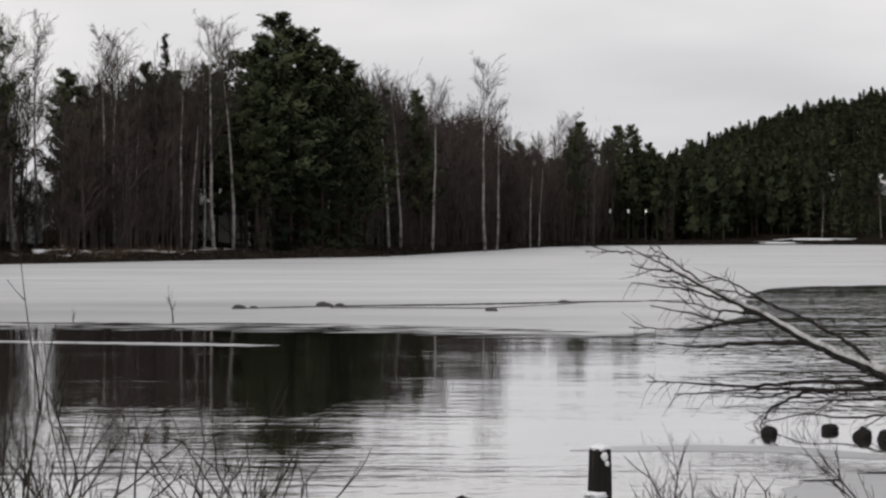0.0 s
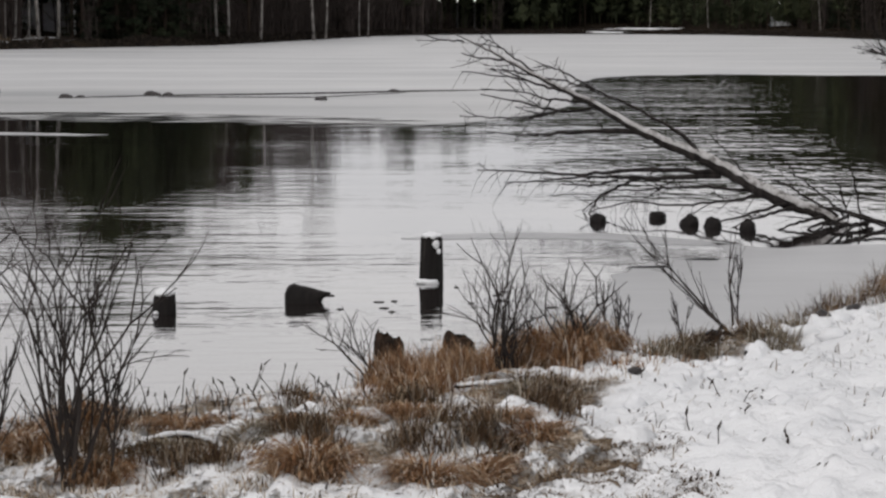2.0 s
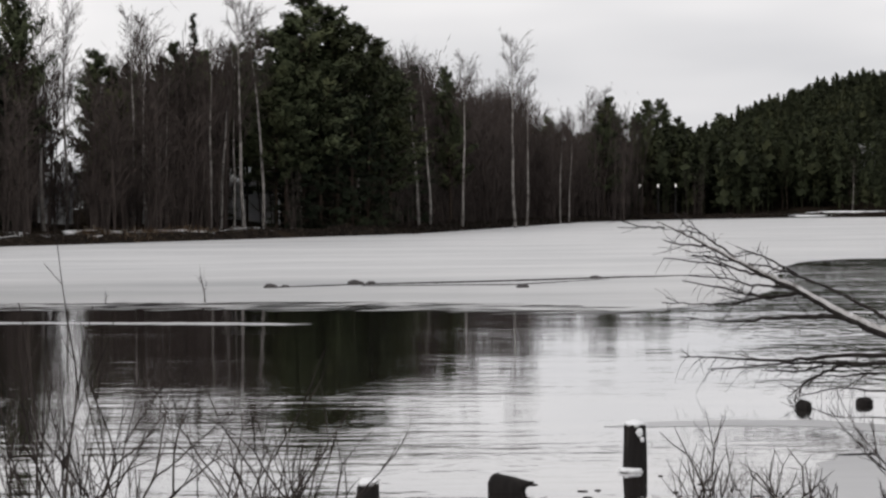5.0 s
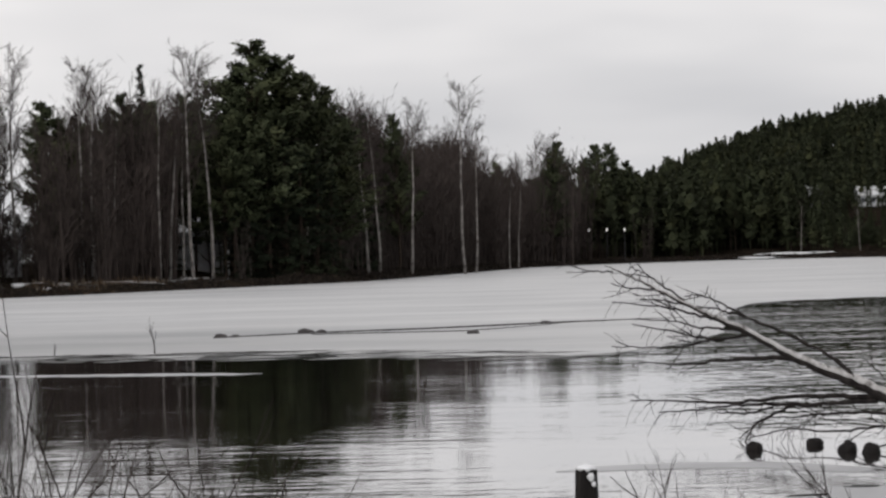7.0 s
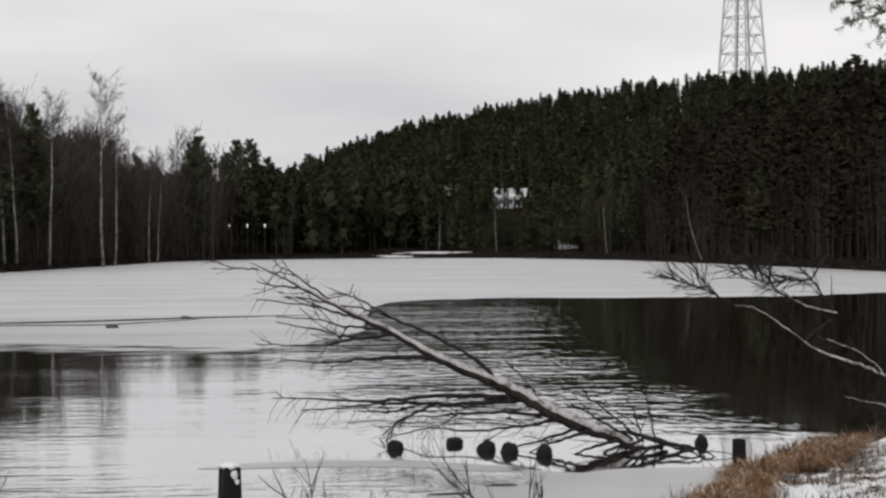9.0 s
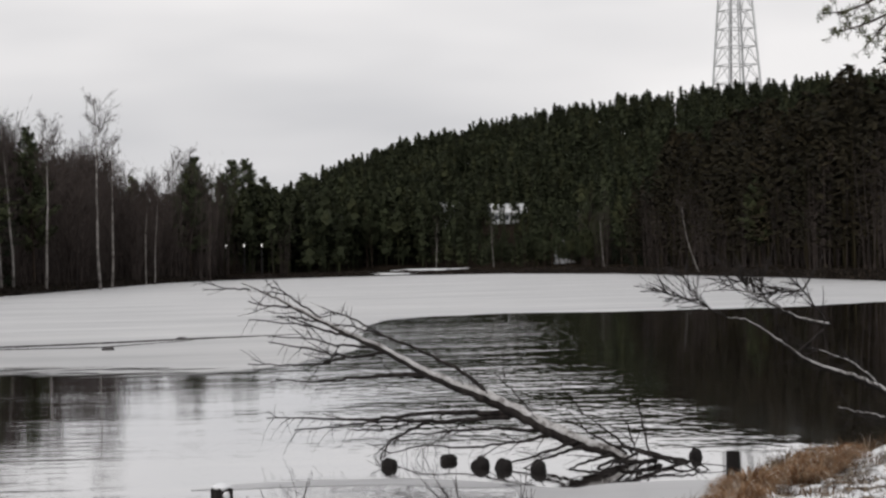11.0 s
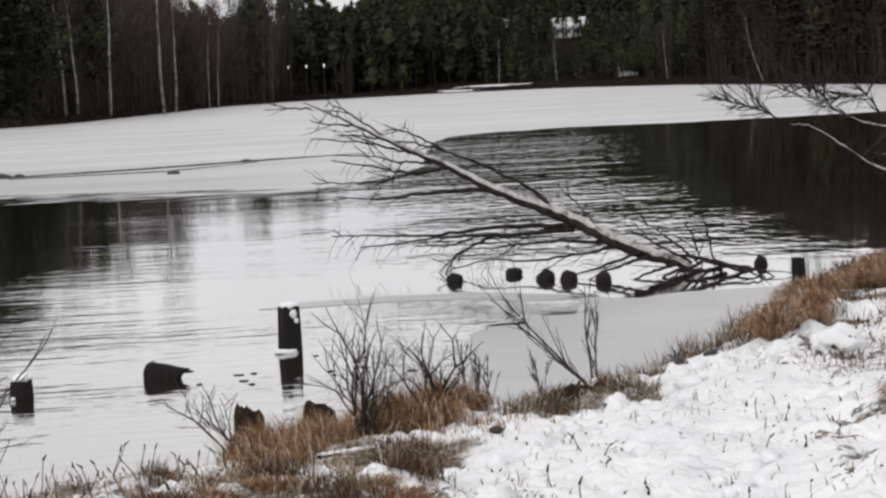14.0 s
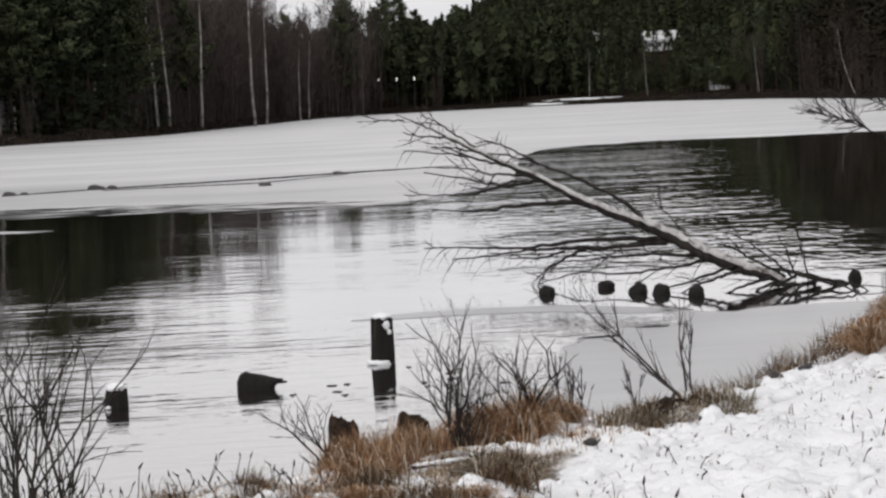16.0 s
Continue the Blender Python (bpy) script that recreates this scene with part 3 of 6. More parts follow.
def saplings(height, seed):
    """A clump of young bare trees."""
    random.seed(seed)
    root = new("bare_tree")
    stem, crown = Build(), Build()
    for k in range(5):
        h = height * rnd(0.6, 1.0)
        trunk = curve_path((rnd(-1.2, 1.2), rnd(-1.2, 1.2), -0.3), (rnd(-.1, .1), rnd(-.1, .1), 1), h, 8, 0.05, 0.06)
        stem.tube(trunk, taper(0.07, 0.015, 8), 4)
        for i in range(15):
            f = rnd(0.12, 0.97) * 8
            base = trunk[int(f)].lerp(trunk[int(f) + 1], f - int(f))
            a = rnd(0, 2 * math.pi)
            limb = curve_path(base, (math.cos(a), math.sin(a), rnd(0.6, 1.8)), rnd(0.9, 2.2), 3, 0.14, 0.05)
            crown.tube(limb, taper(0.028, 0.012, 3), 3, False)
            twigs(crown, limb, 0.03, 1, 0.7, 0.0)
    part("trunk", stem, M_TWIG, root)
    part("crown", crown, M_TWIG, root)
    return tagged(root, "clump of bare brown young trees on the shore", "tree", "far shore undergrowth")


MADE = {}


def plant(key, maker, x, y, scale=1.0, turn=0.0, wide=1.0, sink=0.0):
    m = pose(x, y, ground_z(x, y) - sink, 0, 0, turn) @ Matrix.Diagonal((scale * wide, scale * wide, scale, 1))
    if key not in MADE:
        MADE[key] = maker()
        MADE[key].matrix_basis = m
        return MADE[key]
    s = MADE[key].scale
    return copy_thing(MADE[key], m @ Matrix.Diagonal((1 / s[0], 1 / s[1], 1 / s[2], 1)))


def pine_at(x, y, h, k=0, wide=1.0):
    return plant(("pine", k), lambda: conifer("pine_tree", 18.0, 20 + k), x, y, h / 18.0, 77 * (x + y), wide)


def spruce_at(x, y, h, k=0, wide=1.0):
    return plant(("spruce", k), lambda: conifer("spruce_tree", 16.0, 40 + k), x, y, h / 16.0, 77 * (x + y), wide)


def birch_at(x, y, h, k=0, wide=1.0):
    return plant(("birch", k), lambda: birch(20.0, 60 + k, (0.35, 0.5, 0.6)[k % 3]), x, y, h / 20.0, 77 * (x + y), wide)


THICKET, SINGLE = [], [0]


def bare_at(x, y, h, k=0):
    if -0.155 < x / y < -0.108:
        h = min(h, 12.0 + 0.5 * (k % 4))
    if -0.109 < x / y < -0.082 and y < 214:
        return None  # keeps the camera's line of sight to the cabin clear
    SINGLE[0] += 1
    if SINGLE[0] > 285:
        THICKET.append((x, y, h))
        return None
    return plant(("bare", k), lambda: saplings(10.0, 80 + k), x, y, h / 10.0, 77 * (x + y))


# the trees that stand out along the left shore
pine_at(-14.2, 203, 20.3, 0, 1.45)
pine_at(-15.8, 206, 17.5, 2, 1.2)
pine_at(-12.6, 206, 18.0, 1, 1.2)
for x, y, h, k in ((-11.6, 206, 19.0, 2), (-10.4, 210, 17.6, 1), (-8.9, 211, 16.2, 0), (-7.4, 213, 13.8, 2), (-15.6, 200, 16.0, 1), (-16.4, 199, 13.6, 0)):
    pine_at(x, y, h, k, 1.25)
for x, y, h, k in ((-15.6, 199, 11.0, 0), (-14.2, 200, 12.5, 1), (-12.8, 201, 13.0, 2), (-11.4, 202, 12.5, 0), (-10.2, 203, 12.0, 1), (-9.0, 204.5, 11.0, 2), (-7.8, 206, 9.5, 0)):
    spruce_at(x, y, h, k, 1.15)
pine_at(-33.9, 176, 19.0, 1, 0.75)
pine_at(-30.2, 195, 14.4, 2, 1.15)
pine_at(-29.2, 196, 13.2, 0, 1.2)
pine_at(-27.6, 197, 12.6, 1, 1.0)
pine_at(-24.6, 200, 15.4, 0, 1.1)
pine_at(-23.6, 208, 15.0, 1, 1.0)
pine_at(-21.6, 225, 16.5, 2, 1.0)
spruce_at(-27.0, 233, 20.5, 0, 0.6)
spruce_at(-26.0, 226, 16.5, 1, 0.8)
pine_at(-19.5, 206, 15.0, 2, 0.8)
spruce_at(-5.3, 226, 15.6, 1, 0.9)
spruce_at(-6.6, 224, 13.5, 0, 0.9)
pine_at(-2.2, 238, 15.6, 2, 0.8)
spruce_at(-24.0, 206, 15.0, 0, 0.95)
spruce_at(-25.4, 204, 13.5, 2, 0.95)
spruce_at(-22.6, 208, 13.8, 1, 0.95)
for x, y, h, k in ((-32.0, 178, 17.5, 0), (-31.0, 182, 17.0, 1), (-26.6, 186, 16.6, 2), (-26.0, 190, 17.0, 0), (-25.3, 192, 13.5, 1), (-24.4, 191, 12.5, 2),
                   (-21.0, 191, 15.0, 1), (-20.4, 193, 14.5, 2), (-19.4, 194, 13.0, 1), (-18.4, 192, 18.4, 0), (-17.2, 196, 18.0, 2), (-5.0, 222, 16.0, 2),
                   (-4.0, 224, 15.0, 1), (-1.1, 235, 16.5, 2), (4.5, 253, 20.8, 0), (6.0, 268, 17.0, 0), (12.0, 300, 11.5, 0), (11.2, 305, 12.0, 2), (20.4, 380, 20.0, 0), (19.4, 378, 18.5, 1)):
    birch_at(x, y, h, k)
for i, (x, y, h) in enumerate(((19.5, 345, 15.5), (22.4, 376, 16.5), (26.5, 386, 16.5), (29, 384, 15), (29.4, 388, 18.5), (32.2, 392, 18.5), (34.6, 394, 16.0), (37.0, 395, 13.6), (39.4, 398, 12.0), (35.4, 390, 12.5), (21, 366, 18.5), (44.3, 416, 16.2), (47.5, 416, 13.5), (51, 418, 14.5), (54.5, 420, 14.0))):
    pine_at(x, y + 8, h, i % 3, 1.05)
for x, y in ((-31.6, 182), (-30.6, 181), (-36.6, 183)):
    bare_at(x, y, 6.0 + 0.3 * (x + 34), 1)
for k in range(22):
    x = -36.5 + 9.5 * k / 21
    if not -0.187 < x / (181.5 + (k * 7) % 9) < -0.166:
        bare_at(x, 181.5 + (k * 7) % 9, 5.2 + 0.35 * ((k * 5) % 5), k % 4)
# undergrowth and filling trees, three deep
random.seed(5)
spots = []
while len(spots) < 260:
    x, y = rnd(-52, 34), rnd(150, 400)
    d = float(lake_side(x, y))
    if 0.064 < x / y < 0.091 or -0.186 < x / y < -0.150:
        continue
    if (-0.086 < x / y < -0.034 and d < 10) or (-0.110 < x / y < -0.082 and y < 217):
        continue
    if 1.5 < d < 34 and x < 10 + 0.075 * (y - 150) and x > -70 + 0.06 * y:
        if all((x - p[0]) ** 2 + (y - p[1]) ** 2 > 4.0 for p in spots):
            spots.append((x, y, d))
for i, (x, y, d) in enumerate(spots):
    if d < 10:
        bare_at(x, y, rnd(8, 14), i % 4)
    elif i % 7 == 0:
        birch_at(x, y, rnd(14, 17), i % 3)
    elif i % 3 == 0:
        spruce_at(x, y, rnd(10, 14.5), i % 3, 0.9)
    elif i % 3 == 1:
        pine_at(x, y, rnd(11, 15), i % 3, 0.9)
    else:
        bare_at(x, y, rnd(12, 16), i % 4)

random.seed(25)
mass = 0
while mass < 120:
    x, y = rnd(-40, 20), rnd(165, 345)
    d = float(lake_side(x, y))
    if 5 < d < 24 and x < 4 + 0.075 * (y - 200) and x / y < 0.064 and not -0.110 < x / y < -0.034 and not -0.182 < x / y < -0.156:
        bare_at(x, y, rnd(12.5, 16.5), mass % 4)
        mass += 1

while mass < 190:
    y = rnd(225, 330)
    x = y * rnd(-0.035, 0.06)
    if 6 < float(lake_side(x, y)) < 30:
        bare_at(x, y, (rnd(13.5, 17) if x / y < 0.02 else rnd(10.5, 13.5)) * (y / 240) ** 0.6, mass % 4)
        mass += 1

while mass < 232:
    y = rnd(208, 330)
    x = y * rnd(-0.04, 0.05)
    if 2.5 < float(lake_side(x, y)) < 8:
        bare_at(x, y, rnd(9.5, 13.5) * (y / 240) ** 0.6, mass % 4)
        mass += 1

while mass < 292:
    y = rnd(335, 392)
    x = y * rnd(0.036, 0.095)
    if 5 < float(lake_side(x, y)) < 26 and not (0.062 < x / y < 0.091 and y < 386):
        bare_at(x, y, rnd(0.6, 1.0) * (17.5 - 6.5 * max(0.0, x / y - 0.07) / 0.025), mass % 4)
        mass += 1

random.seed(27)
brush = 0
while brush < 75:
    x, y = rnd(-45, 16), rnd(150, 330)
    if 1.2 < float(lake_side(x, y)) < 7 and x / y < 0.05 and not -0.110 < x / y < -0.086:
        bare_at(x, y, rnd(3.0, 5.5), brush % 4)
        brush += 1

# the right and far shores, front row
random.seed(6)
for i in range(70):
    f = i / 69
    line = ((38, 392), (54, 398), (75, 374), (79, 312), (71, 210), (66, 168))
    k = f * (len(line) - 1)
    a, b = line[min(int(k), 4)], line[min(int(k), 4) + 1]
    x, y = a[0] + (b[0] - a[0]) * (k - int(k)) + rnd(0, 9), a[1] + (b[1] - a[1]) * (k - int(k)) + rnd(0, 9)
    if lake_side(x, y) < 2.5:
        x += 5
    if 46 < x < 78 and lake_side(x, y) < 12:
        continue
    hidden = 0.155 < x / y < 0.232 and y > 380
    if hidden:
        pine_at(x + 2, y + 2, rnd(4.5, 6.5), i % 3, 1.0)
    elif f > 0.45 and i % 3:
        bare_at(x, y, rnd(9, 14), i % 4)
    elif f > 0.5 and i % 5 == 0:
        birch_at(x + 2, y, rnd(11, 14), i % 3)
    else:
        pine_at(x + 2, y + 2, rnd(10, 13.5), i % 3, 0.85)


def leaning_birch(x, y, high, lean, seed):
    """A slim pale birch bent towards the lake."""
    random.seed(seed)
    root = tagged(new("birch_tree"), "slim pale birch bent over the shore", "tree", "far shore birches")
    root.matrix_basis = pose(x, y, ground_z(x, y) - 0.2)
    stem, crown = Build(), Build()
    path = smooth_path([(0, 0, 0), (lean * 0.45, 0, high * 0.3), (lean * 0.8, 0, high * 0.62), (lean, 0, high)], 4)
    stem.tube(path, taper(0.085, 0.025, len(path) - 1), 6)
    for _ in range(14):
        p = path[random.randint(4, len(path) - 1)]
        limb = curve_path(p, (rnd(-1, 1), rnd(-1, 1), rnd(0.4, 1.4)), rnd(0.8, 1.8), 3, 0.14, 0.02)
        crown.tube(limb, taper(0.025, 0.01, 3), 3, False)
        twigs(crown, limb, 0.025, 1, 0.6, -0.02)
    part("trunk", stem, M_BIRCH, root, "pale birch trunk")
    part("crown", crown, M_TWIG, root)


def thicket_kinds():
    """Light bare clumps for the depth of the wood."""
    kinds = []
    for k in range(5):
        b = Build()
        for _ in range(5):
            h = rnd(7.5, 12)
            stem = curve_path((rnd(-1.2, 1.2), rnd(-1.2, 1.2), -0.3), (rnd(-.1, .1), rnd(-.1, .1), 1), h, 4, 0.06, 0.06)
            b.tube(stem, taper(0.07, 0.015, 4), 3, False)
            for _ in range(52):
                f = rnd(0.12, 0.98) * 4
                p = stem[min(int(f), 3)].lerp(stem[min(int(f), 3) + 1], f - min(int(f), 3)) + ball_way() * rnd(0, 0.9)
                way = Vector((rnd(-1, 1), rnd(-1, 1), rnd(0.4, 1.6))).normalized() * rnd(0.4, 1.3)
                b.leaf(p, way, way.cross(ball_way()).normalized() * rnd(0.010, 0.022))
        kinds.append((np.array([tuple(p) for p in b.v]), np.array([q for q in b.f if len(q) == 4], np.int64), None))
    return kinds


def far_woods(name, label, spots, seed, material, ready=None, fine=False):
    """Many small trees in one mesh."""
    random.seed(seed)
    kinds = ready() if ready else []
    for k in range(0 if ready else 5):
        b = Build()
        low, full = (0.12, 0.35, 0.2, 0.42, 0.1)[k], (1.7, 2.5, 2.1, 2.8, 1.5)[k]
        leaves, small = (460, 0.5) if fine else (180, 1.0)
        for i in range(leaves):
            f = low + (1 - low) * (i + rnd(0, 1)) / leaves
            g = (f - low) / (1 - low)
            reach = full * (1 - g) ** 0.7 * rnd(0.25, 1.0) * (min(1.0, 0.35 + 2.2 * g) if k in (1, 3) else 1.0) + 0.12
            a = rnd(0, 2 * math.pi)
            p = Vector((math.cos(a) * reach, math.sin(a) * reach, f * 12.2))
            way = Vector((math.cos(a), math.sin(a), rnd(-0.6, 0.8))) * rnd(0.35, 0.8) * (0.8 if fine else 1.0)
            b.leaf(p - way * 0.5, way, way.cross(ball_way()).normalized() * rnd(0.12, 0.25) * small, Vector((math.cos(a), math.sin(a), 0.55)))
        for i in range(0 if fine else 26):
            # broad cards added inside the crown lighten the dark gaps between leaves
            g = (i + rnd(0, 1)) / 26
            reach = full * (1 - g) ** 0.7 * (min(1.0, 0.35 + 2.2 * g) if k in (1, 3) else 1.0) * 0.42
            a = rnd(0, 2 * math.pi)
            side = Vector((-math.sin(a), math.cos(a), 0))
            b.leaf((math.cos(a) * reach, math.sin(a) * reach, (low + (1 - low) * g * 0.92) * 12.2), Vector((math.cos(a) * -0.2, math.sin(a) * -0.2, 1.0)) * rnd(1.0, 1.5), side * (reach + 0.15), Vector((math.cos(a), math.sin(a), 0.55)))
        for z in (0.0, 3.0, 6.0):
            for a in (0.0, 1.6):
                b.leaf((0, 0, z - 0.6), (0, 0, 3.8), Vector((math.cos(a), math.sin(a), 0)) * 0.13 * (1.1 - z / 12), Vector((math.sin(a), -math.cos(a), 0)))
        v = np.array([tuple(p) for p in b.v])
        kinds.append((v, np.array(b.f, np.int64), np.array(b.n)))
    vs, fs, ns, count = [], [], [], 0
    for x, y, h in spots:
        v, f, nn = kinds[random.choice((0, 2, 4))] if h < 9 and not ready else random.choice(kinds)
        a, s = rnd(0, 6.3), h / 12.0
        wide = s * (rnd(1.0, 1.25) if h > 9 or ready else rnd(1.1, 1.6))
        c, q = math.cos(a) * wide, math.sin(a) * wide
        w = np.stack([v[:, 0] * c - v[:, 1] * q + x, v[:, 0] * q + v[:, 1] * c + y, v[:, 2] * s + ground_z(x, y)], 1)
        vs.append(w)
        if nn is not None:
            ns.append(np.stack([nn[:, 0] * math.cos(a) - nn[:, 1] * math.sin(a), nn[:, 0] * math.sin(a) + nn[:, 1] * math.cos(a), nn[:, 2]], 1))
        fs.append(f + count)
        count += len(v)
    me = bpy.data.meshes.new(name)
    vs, fs = np.concatenate(vs), np.concatenate(fs)
    me.vertices.add(len(vs))
    me.vertices.foreach_set("co", vs.ravel().astype(np.float32))
    me.loops.add(fs.size)
    me.loops.foreach_set("vertex_index", fs.ravel().astype(np.int32))
    me.polygons.add(len(fs))
    me.polygons.foreach_set("loop_start", np.arange(0, fs.size, 4, dtype=np.int32))
    me.update(calc_edges=True)
    me.validate()
    if ns:
        me.normals_split_custom_set_from_vertices(np.concatenate(ns).tolist())
    me.materials.append(material)
    tagged(new(name, me), label, "forest", kind="stuff")


for i, (x, y, h, lean) in enumerate(((70.6, 258, 7.5, -1.9), (62.6, 395, 8.0, 0.3), (71.2, 388, 7.0, -0.3), (76.5, 330, 7.5, -0.6))):
    leaning_birch(x, y, h, lean, 90 + i)
random.seed(7)
hill_spots = []
while len(hill_spots) < 3700:
    y = rnd(384, 570)
    x = y * math.tan(radians(rnd(4.4, 21.5)))
    d = float(lake_side(x, y))
    if d < (13 if 46 < x < 78 else 4):
        continue
    if 0.176 < x / y < 0.199 and y < 447:
        h = rnd(2.2, 4.2)
    elif 0.155 < x / y < 0.232 and y < 447:
        h = rnd(3.0, 6.5) if random.random() < 0.8 else rnd(7.5, 10)
    else:
        h = rnd(7, 12.5) if y < 440 else rnd(5.8, 8.2) * (1.12 if random.random() < 0.15 else 1.0)
    hill_spots.append((x, y, h + (0.0 if 0.155 < x / y < 0.232 and y < 447 else 1.9 if x / y < 0.165 else 0.6)))
hill_spots += [(rnd(24, 44), rnd(408, 445), rnd(8, 12)) for _ in range(60)]
far_woods("hill_forest", "dark green conifer forest covering the hill", hill_spots, 8, M_FARWOOD)
count = 0
while count < 330:
    y = rnd(150, 385)
    x = y * math.tan(radians(rnd(10.0, 24.5)))
    d = float(lake_side(x, y))
    if not 4 < d < 38:
        continue
    count += 1
    low = 0.155 < x / y < 0.232 and y > 325
    if low:
        pine_at(x, y, rnd(4, 6), count % 3, 1.0)
    elif y < 330 and d < 22 and count % 4:
        bare_at(x, y, rnd(9, 14), count % 4)
    elif y < 330 and count % 3:
        bare_at(x, y, rnd(11, 15), count % 4)
    elif count % 2:
        spruce_at(x, y, rnd(9, 13.5), count % 3, 0.9)
    else:
        pine_at(x, y, rnd(9.5, 13.5), count % 3, 0.9)
back_spots = []
while len(back_spots) < 560:
    x, y = rnd(-80, 34), rnd(170, 440)
    if 18 < lake_side(x, y) < 62 and x < 6 + 0.075 * (y - 150):
        back_spots.append((x, y, rnd(4, 6) if -0.184 < x / y < -0.155 else rnd(10.5, 14.5)))
THICKET += [(cx + rnd(-3, 3), cy + rnd(0, 12), rnd(14.5, 19.0)) for cx, cy in ((16.5, 343), (20.0, 358), (22.5, 362), (18.0, 352)) for _ in range(7)]
while len(back_spots) < 690:
    y = rnd(228, 320)
    x = y * rnd(-0.034, 0.052)
    if 9 < lake_side(x, y) < 40:
        back_spots.append((x, y, rnd(10.5, 13.5) * (y / 240) ** 0.5))
back_spots = [p for p in back_spots if not (0.062 < p[0] / p[1] < 0.092 and p[1] < 386)]  # no trees in the camera's line of sight to the lamps
far_woods("island_forest", "dark woodland behind the shore birches", back_spots, 10, M_BROWNWOOD, None, True)

shore_spots = []
while len(shore_spots) < 560:
    y = rnd(150, 385)
    x = y * math.tan(radians(rnd(13.4, 25.0)))
    d = float(lake_side(x, y))
    if 5 < d < 34 and not (x / y < 0.245 and y > 325):
        shore_spots.append((x, y, rnd(9, 13.5) if x / y < 0.26 else rnd(13, 18.5)))
far_woods("shore_forest", "dark brown woodland beyond the bay", shore_spots, 12, M_OLIVEWOOD, None, True)
for lo, hi, near, far, short, tall, n in ((-0.036, 0.006, 216, 250, 15.5, 19.0, 130), (-0.148, -0.088, 190, 236, 13.5, 17.5, 150), (0.006, 0.05, 240, 330, 16.0, 19.0, 110)):
    while n:
        y = rnd(near, far)
        x = y * rnd(lo, hi)
        hides = y < 218 and (-0.110 < x / y < -0.080 or -0.148 < x / y < -0.130)
        if 6.5 < float(lake_side(x, y)) < 34 and not hides:
            THICKET.append((x, y, rnd(short, tall)))
            n -= 1
far_woods("bare_thicket", "dense brown bare woodland along the shores", THICKET, 11, M_TWIG, thicket_kinds)


# ---------------------------------------------------------------- far buildings, lamps and mast
def cabin(name, x, y, z, wide, deep, high, label, windows):
    """A small pale house with a snowy gable roof."""
    root = tagged(new(name), label, "house")
    root.matrix_basis = pose(x, y, z)
    w = Build()
    w.box((-wide / 2, -deep / 2, ground_z(x, y) - z - 0.4), (wide / 2, deep / 2, high))
    part("wall", w, M_WALL, root)
    r = Build()
    e, t = 0.35, high + wide * 0.0 + deep * 0.32
    for sgn in (-1, 1):
        s = len(r.v)
        y0, y1 = sgn * (deep / 2 + e), 0.0
        for lift in (0.0, 0.22):
            r.v += [Vector((-wide / 2 - e, y0, high - 0.1 + lift)), Vector((wide / 2 + e, y0, high - 0.1 + lift)), Vector((wide / 2 + e, y1, t + lift)), Vector((-wide / 2 - e, y1, t + lift))]
        for q in ((0, 1, 2, 3), (7, 6, 5, 4), (0, 4, 5, 1), (1, 5, 6, 2), (2, 6, 7, 3), (3, 7, 4, 0)):
            r.f.append(tuple(s + i for i in q))
    part("roof", r, M_SNOW, root, "snow-covered gable roof")
    for k in range(windows):
        cx = -wide / 2 + wide * (k + 0.5) / windows
        f = Build()
        f.box((cx - 0.55, -deep / 2 - 0.05, high * 0.38), (cx + 0.55, -deep / 2 - 0.003, high * 0.85))
        win = part("window", f, M_WALL, root)
        g = Build()
        for a in (-0.5, 0.04):
            g.box((cx + a, -deep / 2 - 0.07, high * 0.42), (cx + a + 0.46, -deep / 2 - 0.053, high * 0.81))
        part("pane", g, M_DARKPANE, win, "dark glass panes")
    return root


cabin("cabin", -20.0, 214, 2.9, 5.4, 4.0, 1.7, "pale cabin with snowy roof among shore birches", 3)
cabin("cabin", -34.2, 195, 3.2, 2.6, 2.6, 1.2, "small pale cabin with snowy roof behind trees", 1)
cabin("cabin", -28.3, 203, 1.8, 2.4, 2.4, 1.3, "low shed with snowy roof behind the shore", 1)
cabin("house", 85.4, 450, 8.9, 6.2, 5.0, 2.2, "white house on the wooded hillside", 4)
cabin("house", 74.5, 452, 10.4, 4.2, 5.0, 1.3, "pale hillside house half hidden by pines", 2)
cabin("house", 99.8, 452, 9.9, 3.2, 4.0, 1.5, "small pale house among hillside pines", 1)
cabin("cabin", 84.6, 396, 2.2, 3.4, 3.0, 1.9, "small white shore cabin beneath dark pines", 2)


def street_lamp(x, y, top):
    root = tagged(new("street_lamp"), "lit globe lamp on a slim grey pole", "lamp", "shore lamps")
    z = ground_z(x, y)
    root.matrix_basis = pose(x, y, z)
    b = Build()
    b.tube([(0, 0, -0.3), (0, 0, (top - z) * 0.5), (0, 0, top - z)], [0.09, 0.07, 0.05], 8)
    part("pole", b, M_LAMP, root)
    g = Build()
    h = top - z
    g.tube([(0, 0, h - 0.02), (0, 0, h + 0.1), (0, 0, h + 0.3), (0, 0, h + 0.48), (0, 0, h + 0.55)], [0.05, 0.11, 0.145, 0.11, 0.04], 10)
    part("globe", g, M_LIT, root, "glowing white globe", True)
    c = Build()
    c.tube([(0, 0, h + 0.54), (0, 0, h + 0.60), (0, 0, h + 0.66)], [0.2, 0.15, 0.04], 10)
    part("cap", c, M_LAMP, root)


for x in (26.7, 29.6, 32.4):
    street_lamp(x, 382, 5.1)


